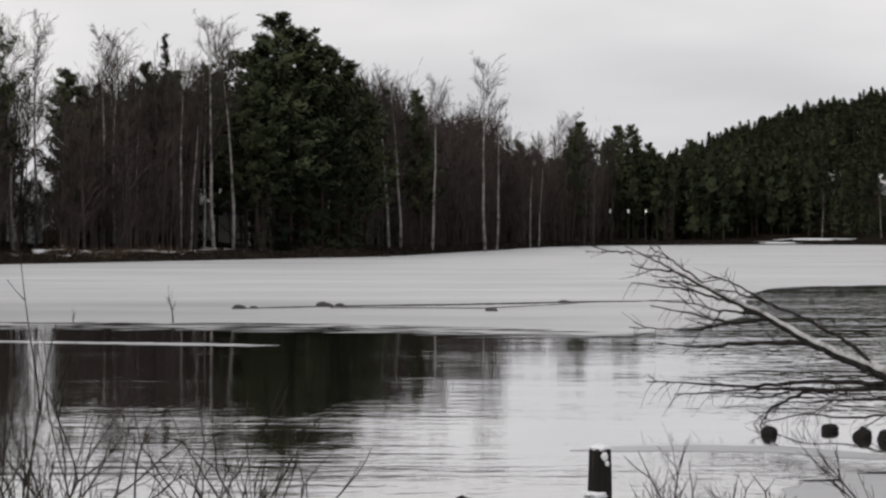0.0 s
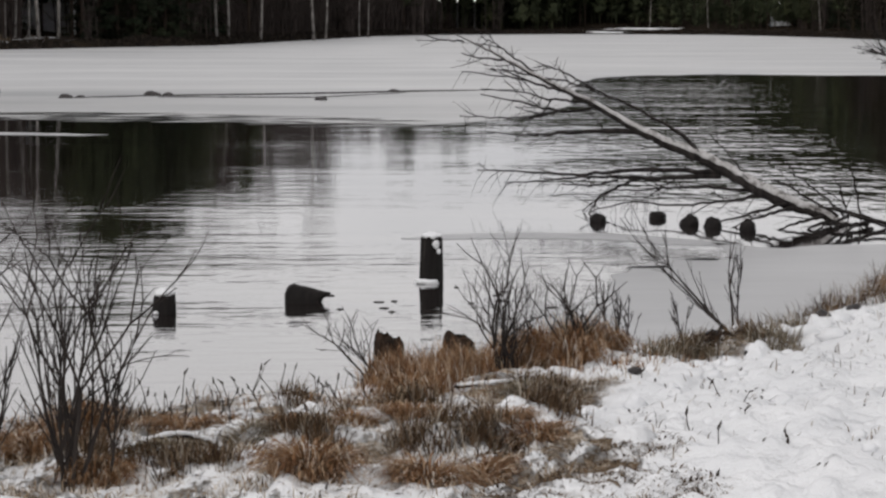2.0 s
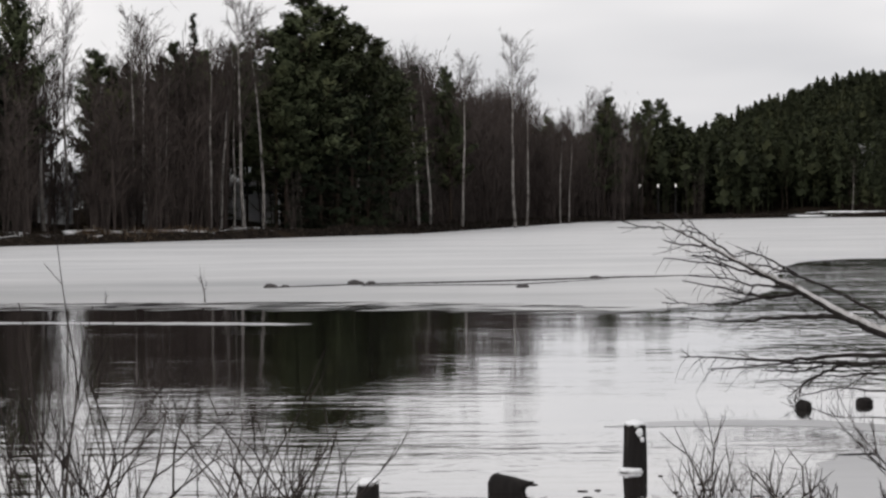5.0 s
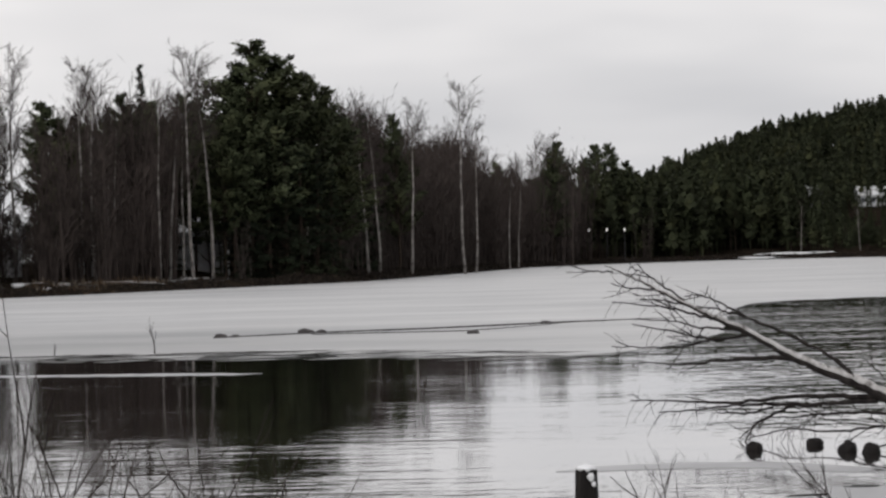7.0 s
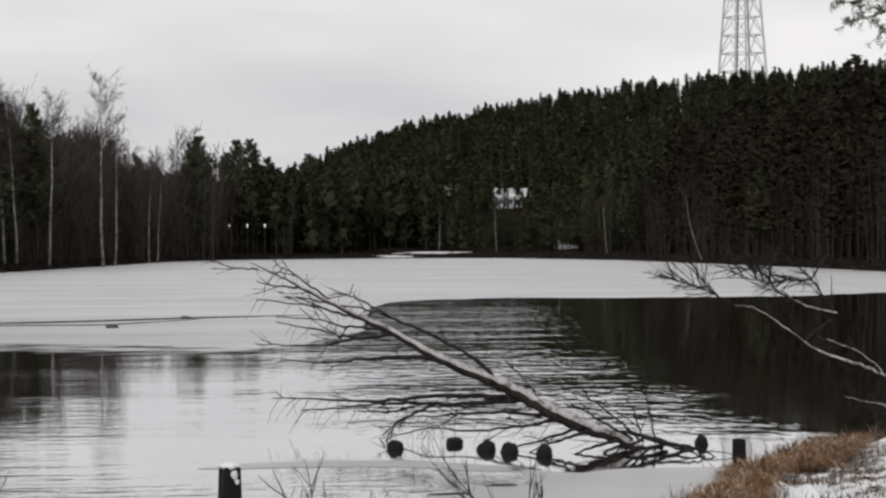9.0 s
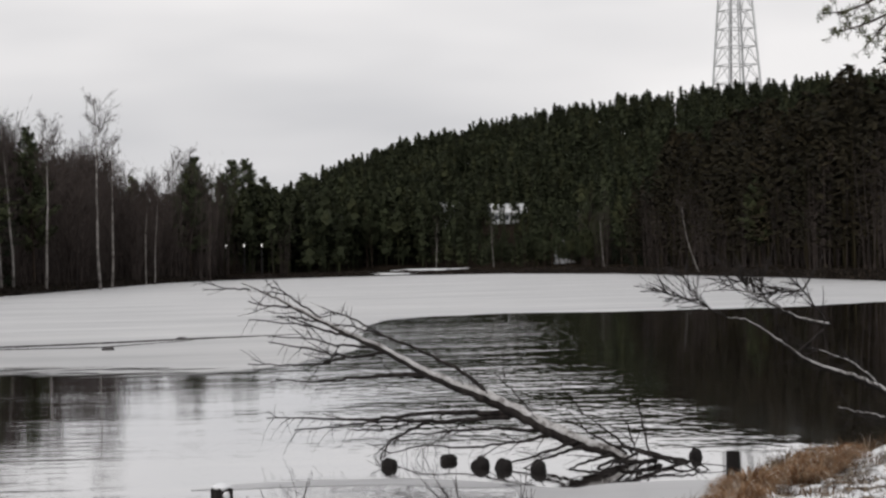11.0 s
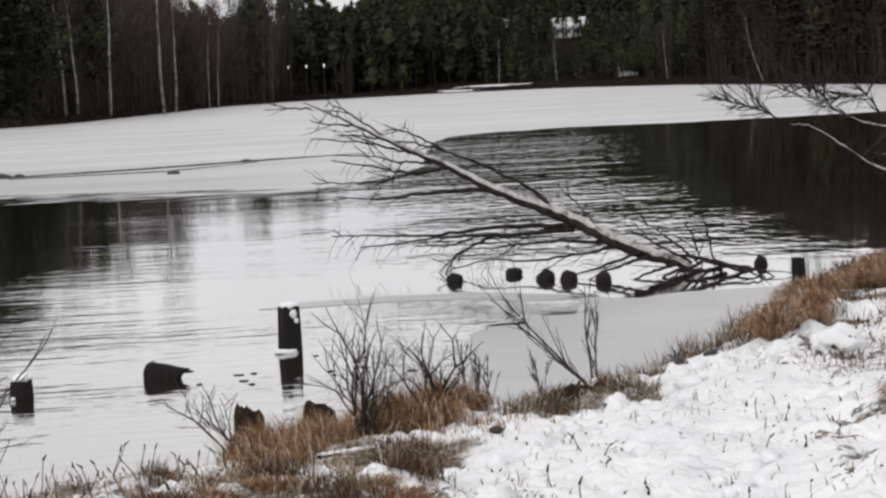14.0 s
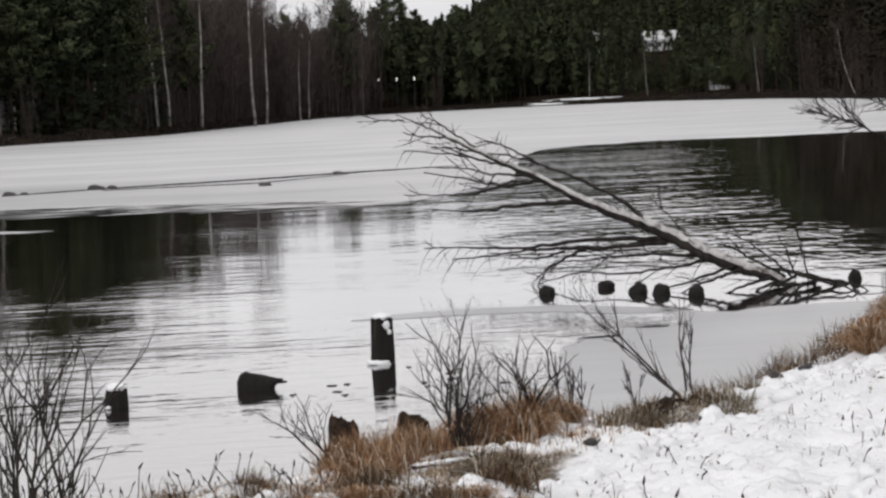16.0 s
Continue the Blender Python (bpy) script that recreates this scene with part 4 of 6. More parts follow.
def mast(x, y, top):
    root = tagged(new("lattice_mast"), "tall grey steel lattice mast on the hill", "mast")
    z = ground_z(x, y)
    root.matrix_basis = pose(x, y, z, 0, 0, 12)

    def half(h):
        return 0.5 * (8.8 - (h + z - 40.5) * 0.119)

    for sx in (-1, 1):
        for sy in (-1, 1):
            b = Build()
            b.tube([(sx * half(h), sy * half(h), h) for h in (-0.5, top - z)], [0.30, 0.22], 6)
            part("leg", b, M_STEEL, root)
    for k, wide in ((-0.42, 0.34), (0.12, 0.2)):
        b = Build()
        b.tube([(k * half(h) * 1.2, -half(h) * 0.2, h) for h in (-0.5, top - z)], [wide, wide * 0.8], 6)
        part("cable_ladder", b, M_LAMP if k < 0 else M_STEEL, root, "dark upright cable ladder" if k < 0 else "")
    h = 1.0
    while h < top - z - 4:
        a, c = half(h), half(h + 4.4)
        for (x0, y0), (x1, y1) in (((-1, -1), (1, -1)), ((1, -1), (1, 1)), ((1, 1), (-1, 1)), ((-1, 1), (-1, -1))):
            b = Build()
            b.tube([(x0 * a, y0 * a, h), (x1 * a, y1 * a, h)], [0.13, 0.13], 4)
            part("girt", b, M_STEEL, root)
            b = Build()
            b.tube([(x0 * a, y0 * a, h), ((x0 + x1) / 2 * c, (y0 + y1) / 2 * c, h + 4.4)], [0.11, 0.11], 4)
            part("brace", b, M_STEEL, root)
            b = Build()
            b.tube([(x1 * a, y1 * a, h), ((x0 + x1) / 2 * c, (y0 + y1) / 2 * c, h + 4.4)], [0.11, 0.11], 4)
            part("brace", b, M_STEEL, root)
        h += 4.4


mast(163.5, 560, 82.0)


# ---------------------------------------------------------------- the jetty posts and the lumps in the water
def post(x, y, top, r, seed, snow=True, collar=False, label="old dark wooden post with a snow cap standing in water"):
    random.seed(seed)
    root = tagged(new("post"), label, "post", "old jetty posts")
    root.matrix_basis = pose(x, y, 0, rnd(-1, 1), rnd(-1, 1), 0)
    b = Build()
    n = 14
    rows = [(-1.0, 1.05), (-0.02, 1.03), (0.02, 1.05), (top * 0.5, 1.0), (top * 0.85, 0.97), (top - 0.015, 0.96), (top, 0.86)]
    prof = [1 + rnd(-0.09, 0.06) for _ in range(n)]
    for h, k in rows:
        for i in range(n):
            a = 2 * math.pi * i / n
            rr = r * k * (prof[i] + rnd(-0.025, 0.025))
            b.v.append(Vector((math.cos(a) * rr, math.sin(a) * rr, h + (rnd(-0.02, 0.012) if h > top * 0.8 else 0))))
    for j in range(len(rows) - 1):
        for i in range(n):
            b.f.append((j * n + i, j * n + (i + 1) % n, (j + 1) * n + (i + 1) % n, (j + 1) * n + i))
    b.f.append(tuple((len(rows) - 1) * n + i for i in range(n)))
    part("stake", b, M_WET, root, "dark waterlogged timber")
    if snow:
        lump("snow_cap", (0, 0, top + 0.004), (r * 0.86, r * 0.86, 0.034), M_SNOW, seed, root, "thin cap of white snow")
    if collar:
        lump("ice_collar", (-r * 0.3, -r * 0.45, 0.012), (r * 1.15, r * 1.1, 0.032), M_SNOW, seed + 5, root, "white ice frozen round the waterline")
    return root


def lump(name, at, size, material, seed, parent=None, label="", rough=0.16, detail=3):
    """An uneven rounded body."""
    r = random.Random(seed)
    noise_at = Vector((r.uniform(0, 50), r.uniform(0, 50), r.uniform(0, 50)))
    bm = bmesh.new()
    bmesh.ops.create_icosphere(bm, subdivisions=detail, radius=1.0)
    for v in bm.verts:
        k = 1 + rough * noise.noise(v.co * 1.6 + noise_at) * 2 + rough * 0.5 * noise.noise(v.co * 4 + noise_at)
        v.co = Vector((v.co.x * size[0] * k, v.co.y * size[1] * k, v.co.z * size[2] * k)) + Vector(at)
    me = bpy.data.meshes.new(name)
    bm.to_mesh(me)
    bm.free()
    me.materials.append(material)
    me.shade_smooth()
    ob = new(name, me)
    ob.parent = parent
    return tagged(ob, label)


first = post(1.30, 19.9, 0.385, 0.100, 1, True, True)
lump("snow_patch", (0.035, -0.095, 0.33), (0.028, 0.012, 0.035), M_SNOW, 61, first, "snow stuck to the face of the post")
lump("snow_patch", (0.06, -0.085, 0.27), (0.018, 0.012, 0.022), M_SNOW, 62, first, "snow stuck to the face of the post")
second = post(-0.83, 17.88, 0.152, 0.088, 2, True)
lump("ice_crust", (-0.06, -0.065, 0.012), (0.022, 0.016, 0.014), M_SNOW, 63, second, "white ice crust at the waterline")
third = post(-2.75, 15.8, 0.16, 0.090, 3, True)
lump("ice_crust", (0.05, -0.07, 0.01), (0.026, 0.016, 0.012), M_SNOW, 64, third, "white ice crust at the waterline")
post(6.86, 23.95, 0.20, 0.07, 4, False, False, "short dark post stub at the grassy water edge")

# plain dark lumps that stand in for ducks resting on the water
LUMPS = ((3.53, 25.85, 0.088, 0.09, 0.10), (4.25, 26.25, 0.125, 0.09, 0.085), (4.47, 25.43, 0.115, 0.10, 0.12), (4.67, 25.14, 0.098, 0.09, 0.12),
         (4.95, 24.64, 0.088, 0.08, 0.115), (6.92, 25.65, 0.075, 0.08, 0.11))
for i, (x, y, a, b, h) in enumerate(LUMPS):
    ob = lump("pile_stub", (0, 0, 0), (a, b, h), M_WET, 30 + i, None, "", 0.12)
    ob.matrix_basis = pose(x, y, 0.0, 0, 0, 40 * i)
    tagged(ob, "dark rounded lump just above the water", "stump", "sunken pile stubs")


def wedge_lump():
    """A plain slanting dark lump that stands in for a duck on the water."""
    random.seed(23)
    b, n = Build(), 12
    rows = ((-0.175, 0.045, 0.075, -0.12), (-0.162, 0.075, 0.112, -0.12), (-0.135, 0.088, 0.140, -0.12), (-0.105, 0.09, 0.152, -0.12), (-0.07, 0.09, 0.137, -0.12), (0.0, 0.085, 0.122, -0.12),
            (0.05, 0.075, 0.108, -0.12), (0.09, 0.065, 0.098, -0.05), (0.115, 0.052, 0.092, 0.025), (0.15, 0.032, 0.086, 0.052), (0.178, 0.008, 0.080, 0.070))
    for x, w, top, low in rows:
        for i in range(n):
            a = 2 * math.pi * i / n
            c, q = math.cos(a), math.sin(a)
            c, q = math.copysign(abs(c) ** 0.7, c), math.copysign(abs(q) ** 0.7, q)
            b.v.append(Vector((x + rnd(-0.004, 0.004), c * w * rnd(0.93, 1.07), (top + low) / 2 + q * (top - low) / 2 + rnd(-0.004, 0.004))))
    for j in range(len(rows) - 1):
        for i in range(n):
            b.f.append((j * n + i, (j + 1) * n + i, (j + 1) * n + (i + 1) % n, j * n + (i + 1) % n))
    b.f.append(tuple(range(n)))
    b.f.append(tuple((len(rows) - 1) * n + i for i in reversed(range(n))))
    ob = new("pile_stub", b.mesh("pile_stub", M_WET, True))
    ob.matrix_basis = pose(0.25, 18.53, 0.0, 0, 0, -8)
    tagged(ob, "dark slanting lump in the water", "stump", "sunken pile stubs")


wedge_lump()


def bank_stump(x, y, top, r, seed, spike):
    """A rotten stump with a jagged broken crown, higher on one side."""
    random.seed(seed)
    z = ground_z(x, y) - 0.02
    h, n = top - z, 22
    b = Build()
    prof = [1 + rnd(-0.12, 0.08) for _ in range(n)]
    crown = []
    for i in range(n):
        a = 2 * math.pi * i / n
        crown.append(1.0 - 0.10 * (1 + math.cos(a)) / 2 - rnd(0.0, 0.09) + spike * math.exp(-((a - math.pi) / 0.45) ** 2))
    rows = (-0.3, 0.0, 0.25, 0.5, 0.75, 0.9, 1.0)
    for k in rows:
        for i in range(n):
            a = 2 * math.pi * i / n
            rr = r * (1.22 - 0.26 * min(1.0, max(k, 0) * 1.6)) * (prof[i] + rnd(-0.03, 0.03)) * (0.72 if k == 1.0 else 0.94 if k == 0.9 else 1.0)
            b.v.append(Vector((math.cos(a) * rr, math.sin(a) * rr * 0.9, h * k * crown[i] if k > 0 else h * k)))
    inner = len(b.v)
    for i in range(n):
        a = 2 * math.pi * i / n
        b.v.append(Vector((math.cos(a) * r * 0.55, math.sin(a) * r * 0.5, h * (crown[i] * 0.82 - rnd(0.0, 0.08)))))
    b.v.append(Vector((0, 0, h * 0.66)))
    for j in range(len(rows)):
        for i in range(n):
            lo, hi = j * n, (j + 1) * n
            b.f.append((lo + i, lo + (i + 1) % n, hi + (i + 1) % n, hi + i))
    for i in range(n):
        b.f.append((inner + i, inner + (i + 1) % n, inner + n))
    ob = new("tree_stump", b.mesh("tree_stump", M_STUMP))
    ob.matrix_basis = pose(x, y, z)
    tagged(ob, "weathered brown stump wrapped in dry grass", "stump", "stumps on the bank")


M_STUMP = bark_material("weathered_stump", (0.007, 0.006, 0.005), (0.050, 0.029, 0.018), 17.0, (1, 1, 0.5), 0.9)
bank_stump(0.66, 13.9, 0.385, 0.094, 51, 0.10)
bank_stump(1.07, 14.0, 0.37, 0.100, 52, 0.0)


# ---------------------------------------------------------------- the fallen birch
def limb_part(name, pts, r0, r1, material, root, label="", hang=0, side=0, sides=6, snow=0.0, shake=0.012, swell=None):
    path = smooth_path(pts, 5)
    path = [p + ball_way() * shake * (0 if i in (0, len(path) - 1) else 1) for i, p in enumerate(path)]
    b = Build()
    n = len(path) - 1
    radii = taper(r0, r1, n) if swell is None else [float(np.interp(i / n, *swell)) for i in range(n + 1)]
    b.tube(path, radii, sides)
    ob = part(name, b, material, root, label, True)
    for _ in range(side):
        s = rnd(0.15, 0.97) * n
        i = min(int(s), n - 1)
        p = path[i].lerp(path[i + 1], s - i)
        way = (path[i + 1] - path[i]).normalized() + ball_way() * 0.75
        sub = curve_path(p, way, rnd(0.15, 0.5), 4, 0.12, -0.01)
        b = Build()
        b.tube(sub, taper(0.007, 0.003, 4), 4, False)
        for _ in range(2):
            q = sub[random.randint(1, 3)]
            b.tube(curve_path(q, (sub[-1] - sub[0]).normalized() + ball_way() * 0.7, rnd(0.08, 0.28), 3, 0.12, -0.03), taper(0.0035, 0.0018, 3), 3, False)
        part("twig", b, material, ob)
    for _ in range(hang):
        s = rnd(0.35, 1.0) * n
        i = min(int(s), n - 1)
        p = path[i].lerp(path[i + 1], s - i)
        b = Build()
        b.tube(curve_path(p, (rnd(-0.8, 0.1), rnd(-0.4, 0.4), -0.25), rnd(0.15, 0.42), 5, 0.1, -0.22), taper(0.0034, 0.0014, 5), 4, False)
        part("twig", b, material, ob)
    if snow:
        c = Build()
        # ridge faces up and towards the camera; dark wood below carries underside shade
        top = [p + Vector((0.14, -0.34, 0.50)) * radii[i] for i, p in enumerate(path)]
        c.tube(top, [snow * rnd(0.82, 1.0) * radii[i] for i in range(n + 1)], 8)
        part("snow_ridge", c, M_FROST, ob, "frosted bark with thin snow along the wood", True)
    return ob


random.seed(11)
fallen = tagged(new("fallen_birch"), "fallen bare birch leaning out over the water", "tree")
fallen.matrix_basis = Matrix.Identity(4)
limb_part("trunk", [(6.2, 25.2, -0.03), (6.0, 25.26, 0.06), (5.79, 25.33, 0.15), (5.53, 25.4, 0.24), (5.27, 25.62, 0.36), (5.06, 25.8, 0.49),
                    (4.74, 26.06, 0.67), (4.49, 26.26, 0.78), (4.24, 26.46, 0.89), (3.96, 26.68, 1.04), (3.68, 26.9, 1.22), (3.28, 27.25, 1.41), (2.98, 27.5, 1.58), (2.69, 27.75, 1.74),
                    (2.42, 27.97, 1.89), (2.14, 28.2, 2.02)], 0.092, 0.008, M_DARKLIMB, fallen, "birch trunk with underside shade in its dark colour", 0, 14, 8, 0.80, 0.01, ((0, 0.1, 0.22, 0.4, 0.6, 0.8, 1.0), (0.03, 0.05, 0.078, 0.066, 0.044, 0.022, 0.006)))
for pts, r in (
    ([(4.24, 26.46, 0.89), (4.01, 26.64, 0.95), (3.66, 26.9, 0.94), (3.31, 27.2, 0.92), (3.01, 27.45, 0.87), (2.49, 27.88, 0.89)], 0.030),
    ([(4.95, 25.89, 0.52), (4.45, 26.28, 0.54), (3.88, 26.72, 0.5), (3.47, 27.05, 0.45), (2.87, 27.55, 0.44), (2.38, 27.95, 0.44)], 0.026),
    ([(4.89, 25.93, 0.49), (4.45, 26.28, 0.45), (3.99, 26.64, 0.43), (3.64, 26.9, 0.43), (3.23, 27.25, 0.37), (2.68, 27.7, 0.31)], 0.024),
    ([(5.21, 25.66, 0.35), (4.83, 25.97, 0.37), (4.44, 26.28, 0.35), (4.04, 26.59, 0.3), (3.75, 26.81, 0.29)], 0.018),
    ([(4.08, 26.57, 0.43), (3.87, 26.72, 0.32), (3.69, 26.86, 0.21), (3.6, 26.92, 0.06)], 0.015),
    ([(3.87, 26.72, 0.4), (3.58, 26.95, 0.32), (3.29, 27.2, 0.33)], 0.012),
    ([(5.26, 25.62, 0.3), (4.88, 25.93, 0.21), (4.44, 26.28, 0.15), (4.04, 26.59, 0.16), (3.63, 26.9, 0.05)], 0.014),
    ([(3.68, 26.9, 1.21), (3.32, 27.2, 1.16), (3.09, 27.4, 1.19), (2.79, 27.65, 1.26), (2.42, 27.95, 1.33)], 0.017),
    ([(3.26, 27.25, 1.16), (3.02, 27.45, 1.09), (2.72, 27.7, 1.06), (2.19, 28.12, 1.07)], 0.013),
    ([(3.65, 26.92, 1.24), (3.33, 27.2, 1.28), (3.09, 27.4, 1.3), (2.91, 27.55, 1.35), (2.42, 27.95, 1.39)], 0.013),
    ([(3.27, 27.25, 1.39), (2.98, 27.5, 1.48), (2.74, 27.7, 1.53), (2.21, 28.12, 1.59)], 0.013),
    ([(2.98, 27.5, 1.56), (2.74, 27.7, 1.61), (2.53, 27.88, 1.63)], 0.009),
    ([(2.69, 27.75, 1.74), (2.5, 27.9, 1.74), (2.21, 28.14, 1.81)], 0.012),
    ([(2.23, 28.12, 1.95), (2.05, 28.15, 1.96), (1.87, 28.2, 1.96)], 0.009),
    ([(4.74, 26.06, 0.7), (4.47, 26.28, 0.96), (4.25, 26.46, 1.1), (3.91, 26.72, 1.28), (3.57, 27.0, 1.43), (3.28, 27.25, 1.51), (3.04, 27.45, 1.56)], 0.018),
    ([(3.63, 26.95, 1.41), (3.4, 27.15, 1.55), (3.17, 27.35, 1.66), (2.99, 27.5, 1.65)], 0.010),
    ([(2.99, 27.5, 1.6), (2.75, 27.7, 1.79), (2.57, 27.85, 1.92), (2.42, 27.97, 2.0)], 0.010),
    ([(5.21, 25.66, 0.39), (5.01, 25.84, 0.68), (4.75, 26.06, 0.99)], 0.008),
    ([(6.11, 25.24, 0.10), (5.82, 25.32, 0.38), (5.54, 25.4, 0.58)], 0.011),
    ([(6.05, 25.25, 0.10), (5.7, 25.35, 0.3), (5.53, 25.4, 0.42), (5.38, 25.53, 0.47)], 0.013),
    ([(6.16, 25.22, 0.08), (6.06, 25.25, 0.41), (5.98, 25.28, 0.53)], 0.008),
    ([(6.28, 25.19, 0.06), (6.23, 25.2, 0.4), (6.15, 25.23, 0.62)], 0.009),
    ([(6.01, 25.33, 0.19), (6.07, 25.05, 0.16), (6.24, 24.78, 0.11), (6.47, 24.5, 0.09), (6.63, 24.23, 0.03), (6.66, 23.95, -0.03)], 0.020),
    ([(6.28, 25.33, 0.09), (6.39, 24.84, 0.05), (6.5, 24.35, 0.02), (6.59, 23.86, -0.03)], 0.020),
    ([(5.99, 25.33, 0.10), (5.7, 25.1, 0.07), (5.41, 24.88, 0.025), (5.19, 24.65, -0.03)], 0.024),
    ([(6.22, 25.33, 0.12), (5.99, 25.04, 0.08), (5.75, 24.74, 0.03), (5.61, 24.45, -0.03)], 0.020),
    ([(5.53, 25.33, 0.25), (5.19, 25.32, 0.15), (4.84, 25.3, 0.06), (4.62, 25.29, -0.03)], 0.020),
    ([(5.58, 25.33, 0.19), (5.3, 25.24, 0.13), (5.03, 25.15, 0.07), (4.79, 25.06, -0.03)], 0.020),
    ([(6.0, 25.33, 0.05), (5.73, 24.95, 0.04), (5.48, 24.56, -0.03)], 0.022),
    ([(6.44, 25.33, 0.05), (6.11, 24.77, 0.03), (5.79, 24.22, -0.03)], 0.026),
    ([(6.3, 25.0, 0.03), (6.12, 24.85, 0.05), (5.9, 24.75, 0.05), (5.72, 24.7, -0.01)], 0.030),
    ([(6.72, 25.05, -0.02), (6.34, 25.12, 0.1), (6.05, 25.2, 0.17), (5.7, 25.33, 0.21), (5.47, 25.42, 0.25)], 0.018),
):
    long = len(pts) > 3 and pts[0][0] < 5.3
    limb_part("branch", pts, r * (1.05 if pts[-1][2] < 0 else 1.35), 0.006, M_DARKLIMB, fallen, "", (14 if pts[0][2] < 0.6 else 4) if long else 0, 5 if long else 2, 5)

# the tree that leans in over the water from the right bank
random.seed(12)
leaning = tagged(new("leaning_tree"), "bare tree leaning over the water with snow on its limbs", "tree")
leaning.matrix_basis = Matrix.Identity(4)
limb_part("trunk", [(12.6, 27.2, ground_z(12.6, 27.2) - 0.2), (11.8, 26.6, 0.5), (10.8, 26.2, 0.5), (9.9, 26.0, 0.5)], 0.13, 0.06, M_DARKLIMB, leaning, "", 0, 4, 8, 0.6)
for pts, r, sn in (
    ([(9.9, 26.0, 0.5), (9.39, 26.0, 0.58), (9.18, 26.0, 0.69), (8.86, 26.0, 0.83), (8.53, 26.0, 0.93), (8.23, 26.0, 1.09), (7.97, 26.0, 1.28), (7.67, 26.0, 1.48), (7.41, 26.0, 1.53)], 0.045, 0.6),
    ([(8.6, 26.0, 1.42), (8.26, 26.0, 1.49), (8.07, 26.0, 1.59), (7.87, 26.0, 1.72), (7.67, 26.0, 1.8), (7.34, 26.0, 1.91)], 0.022, 0.6),
    ([(8.23, 26.05, 1.09), (8.56, 26.0, 1.42), (8.4, 26.0, 1.68), (8.32, 26.0, 1.81), (8.25, 26.0, 1.88)], 0.017, 0.0),
    ([(8.32, 26.0, 1.8), (8.07, 26.0, 1.81), (7.87, 26.0, 1.78)], 0.010, 0.0),
    ([(9.9, 26.0, 0.4), (9.46, 26.0, 0.26), (9.18, 26.0, 0.36), (8.92, 26.0, 0.42), (8.69, 26.0, 0.48)], 0.022, 0.7),
    ([(9.18, 26.0, 0.70), (8.99, 26.0, 0.88), (8.79, 26.0, 1.01), (8.59, 26.0, 1.09), (8.4, 26.0, 1.15)], 0.018, 0.7),
    ([(7.41, 26.0, 1.53), (7.15, 26.0, 1.67), (7.02, 26.0, 1.84), (6.89, 26.0, 2.01)], 0.012, 0.0),
    ([(7.67, 26.0, 1.8), (7.61, 26.0, 1.91), (7.41, 26.0, 1.98)], 0.010, 0.0),
    ([(7.87, 26.0, 1.72), (7.82, 26.0, 1.85), (7.84, 26.0, 1.97)], 0.009, 0.0),
    ([(7.15, 26.0, 1.67), (6.89, 26.0, 1.76), (6.66, 26.0, 1.85)], 0.009, 0.0),
):
    limb_part("branch", pts, r, 0.005, M_DARKLIMB, leaning, "", 0, 17, 5, sn * 1.1)


def shore_pine():
    """The pine outside the view whose bough hangs in at the top."""
    random.seed(13)
    root = tagged(new("pine_tree"), "pine on the bank with a low hanging bough", "tree")
    root.matrix_basis = Matrix.Identity(4)
    z = ground_z(12.4, 28.0)
    b = Build()
    b.tube(curve_path((12.4, 28.0, z - 0.3), (0, 0, 1), 9.0, 8, 0.03, 0.05), taper(0.16, 0.04, 8), 8)
    part("trunk", b, M_BARK, root)
    g, w = Build(), Build()
    limbs = [[(12.4, 28, 5.6), (11.2, 27, 5.5), (10.0, 26.3, 5.2), (9.2, 26, 4.85), (8.75, 26, 4.72)], [(12.4, 28, 5.9), (11, 26.8, 5.7), (9.7, 26.2, 5.3), (9.0, 26, 5.0), (8.6, 26, 4.93)],
             [(10.0, 26.3, 5.2), (9.5, 26.2, 4.9), (9.1, 26.0, 4.55)]]
    for _ in range(26):
        a, h = rnd(-1.2, 2.6), rnd(4.5, 8.6)
        limbs.append(curve_path((12.4, 28, h), (math.cos(a), math.sin(a), 0.2), rnd(0.8, 1.9), 4, 0.12, 0.03))
    for limb in limbs:
        path = smooth_path(limb, 4)
        w.tube(path, taper(0.03, 0.006, len(path) - 1), 4, False)
        for p in path[len(path) // 2:]:
            for _ in range(5):
                c = p + ball_way() * rnd(0.03, 0.16)
                w.tube([p, c], [0.005, 0.003], 3, False)
                for _ in range(12):
                    way = ball_way()
                    g.leaf(c, way * rnd(0.05, 0.085), way.cross(ball_way()).normalized() * 0.006)
    part("bough", w, M_BARK, root)
    part("needles", g, M_NEEDLE, root)


shore_pine()


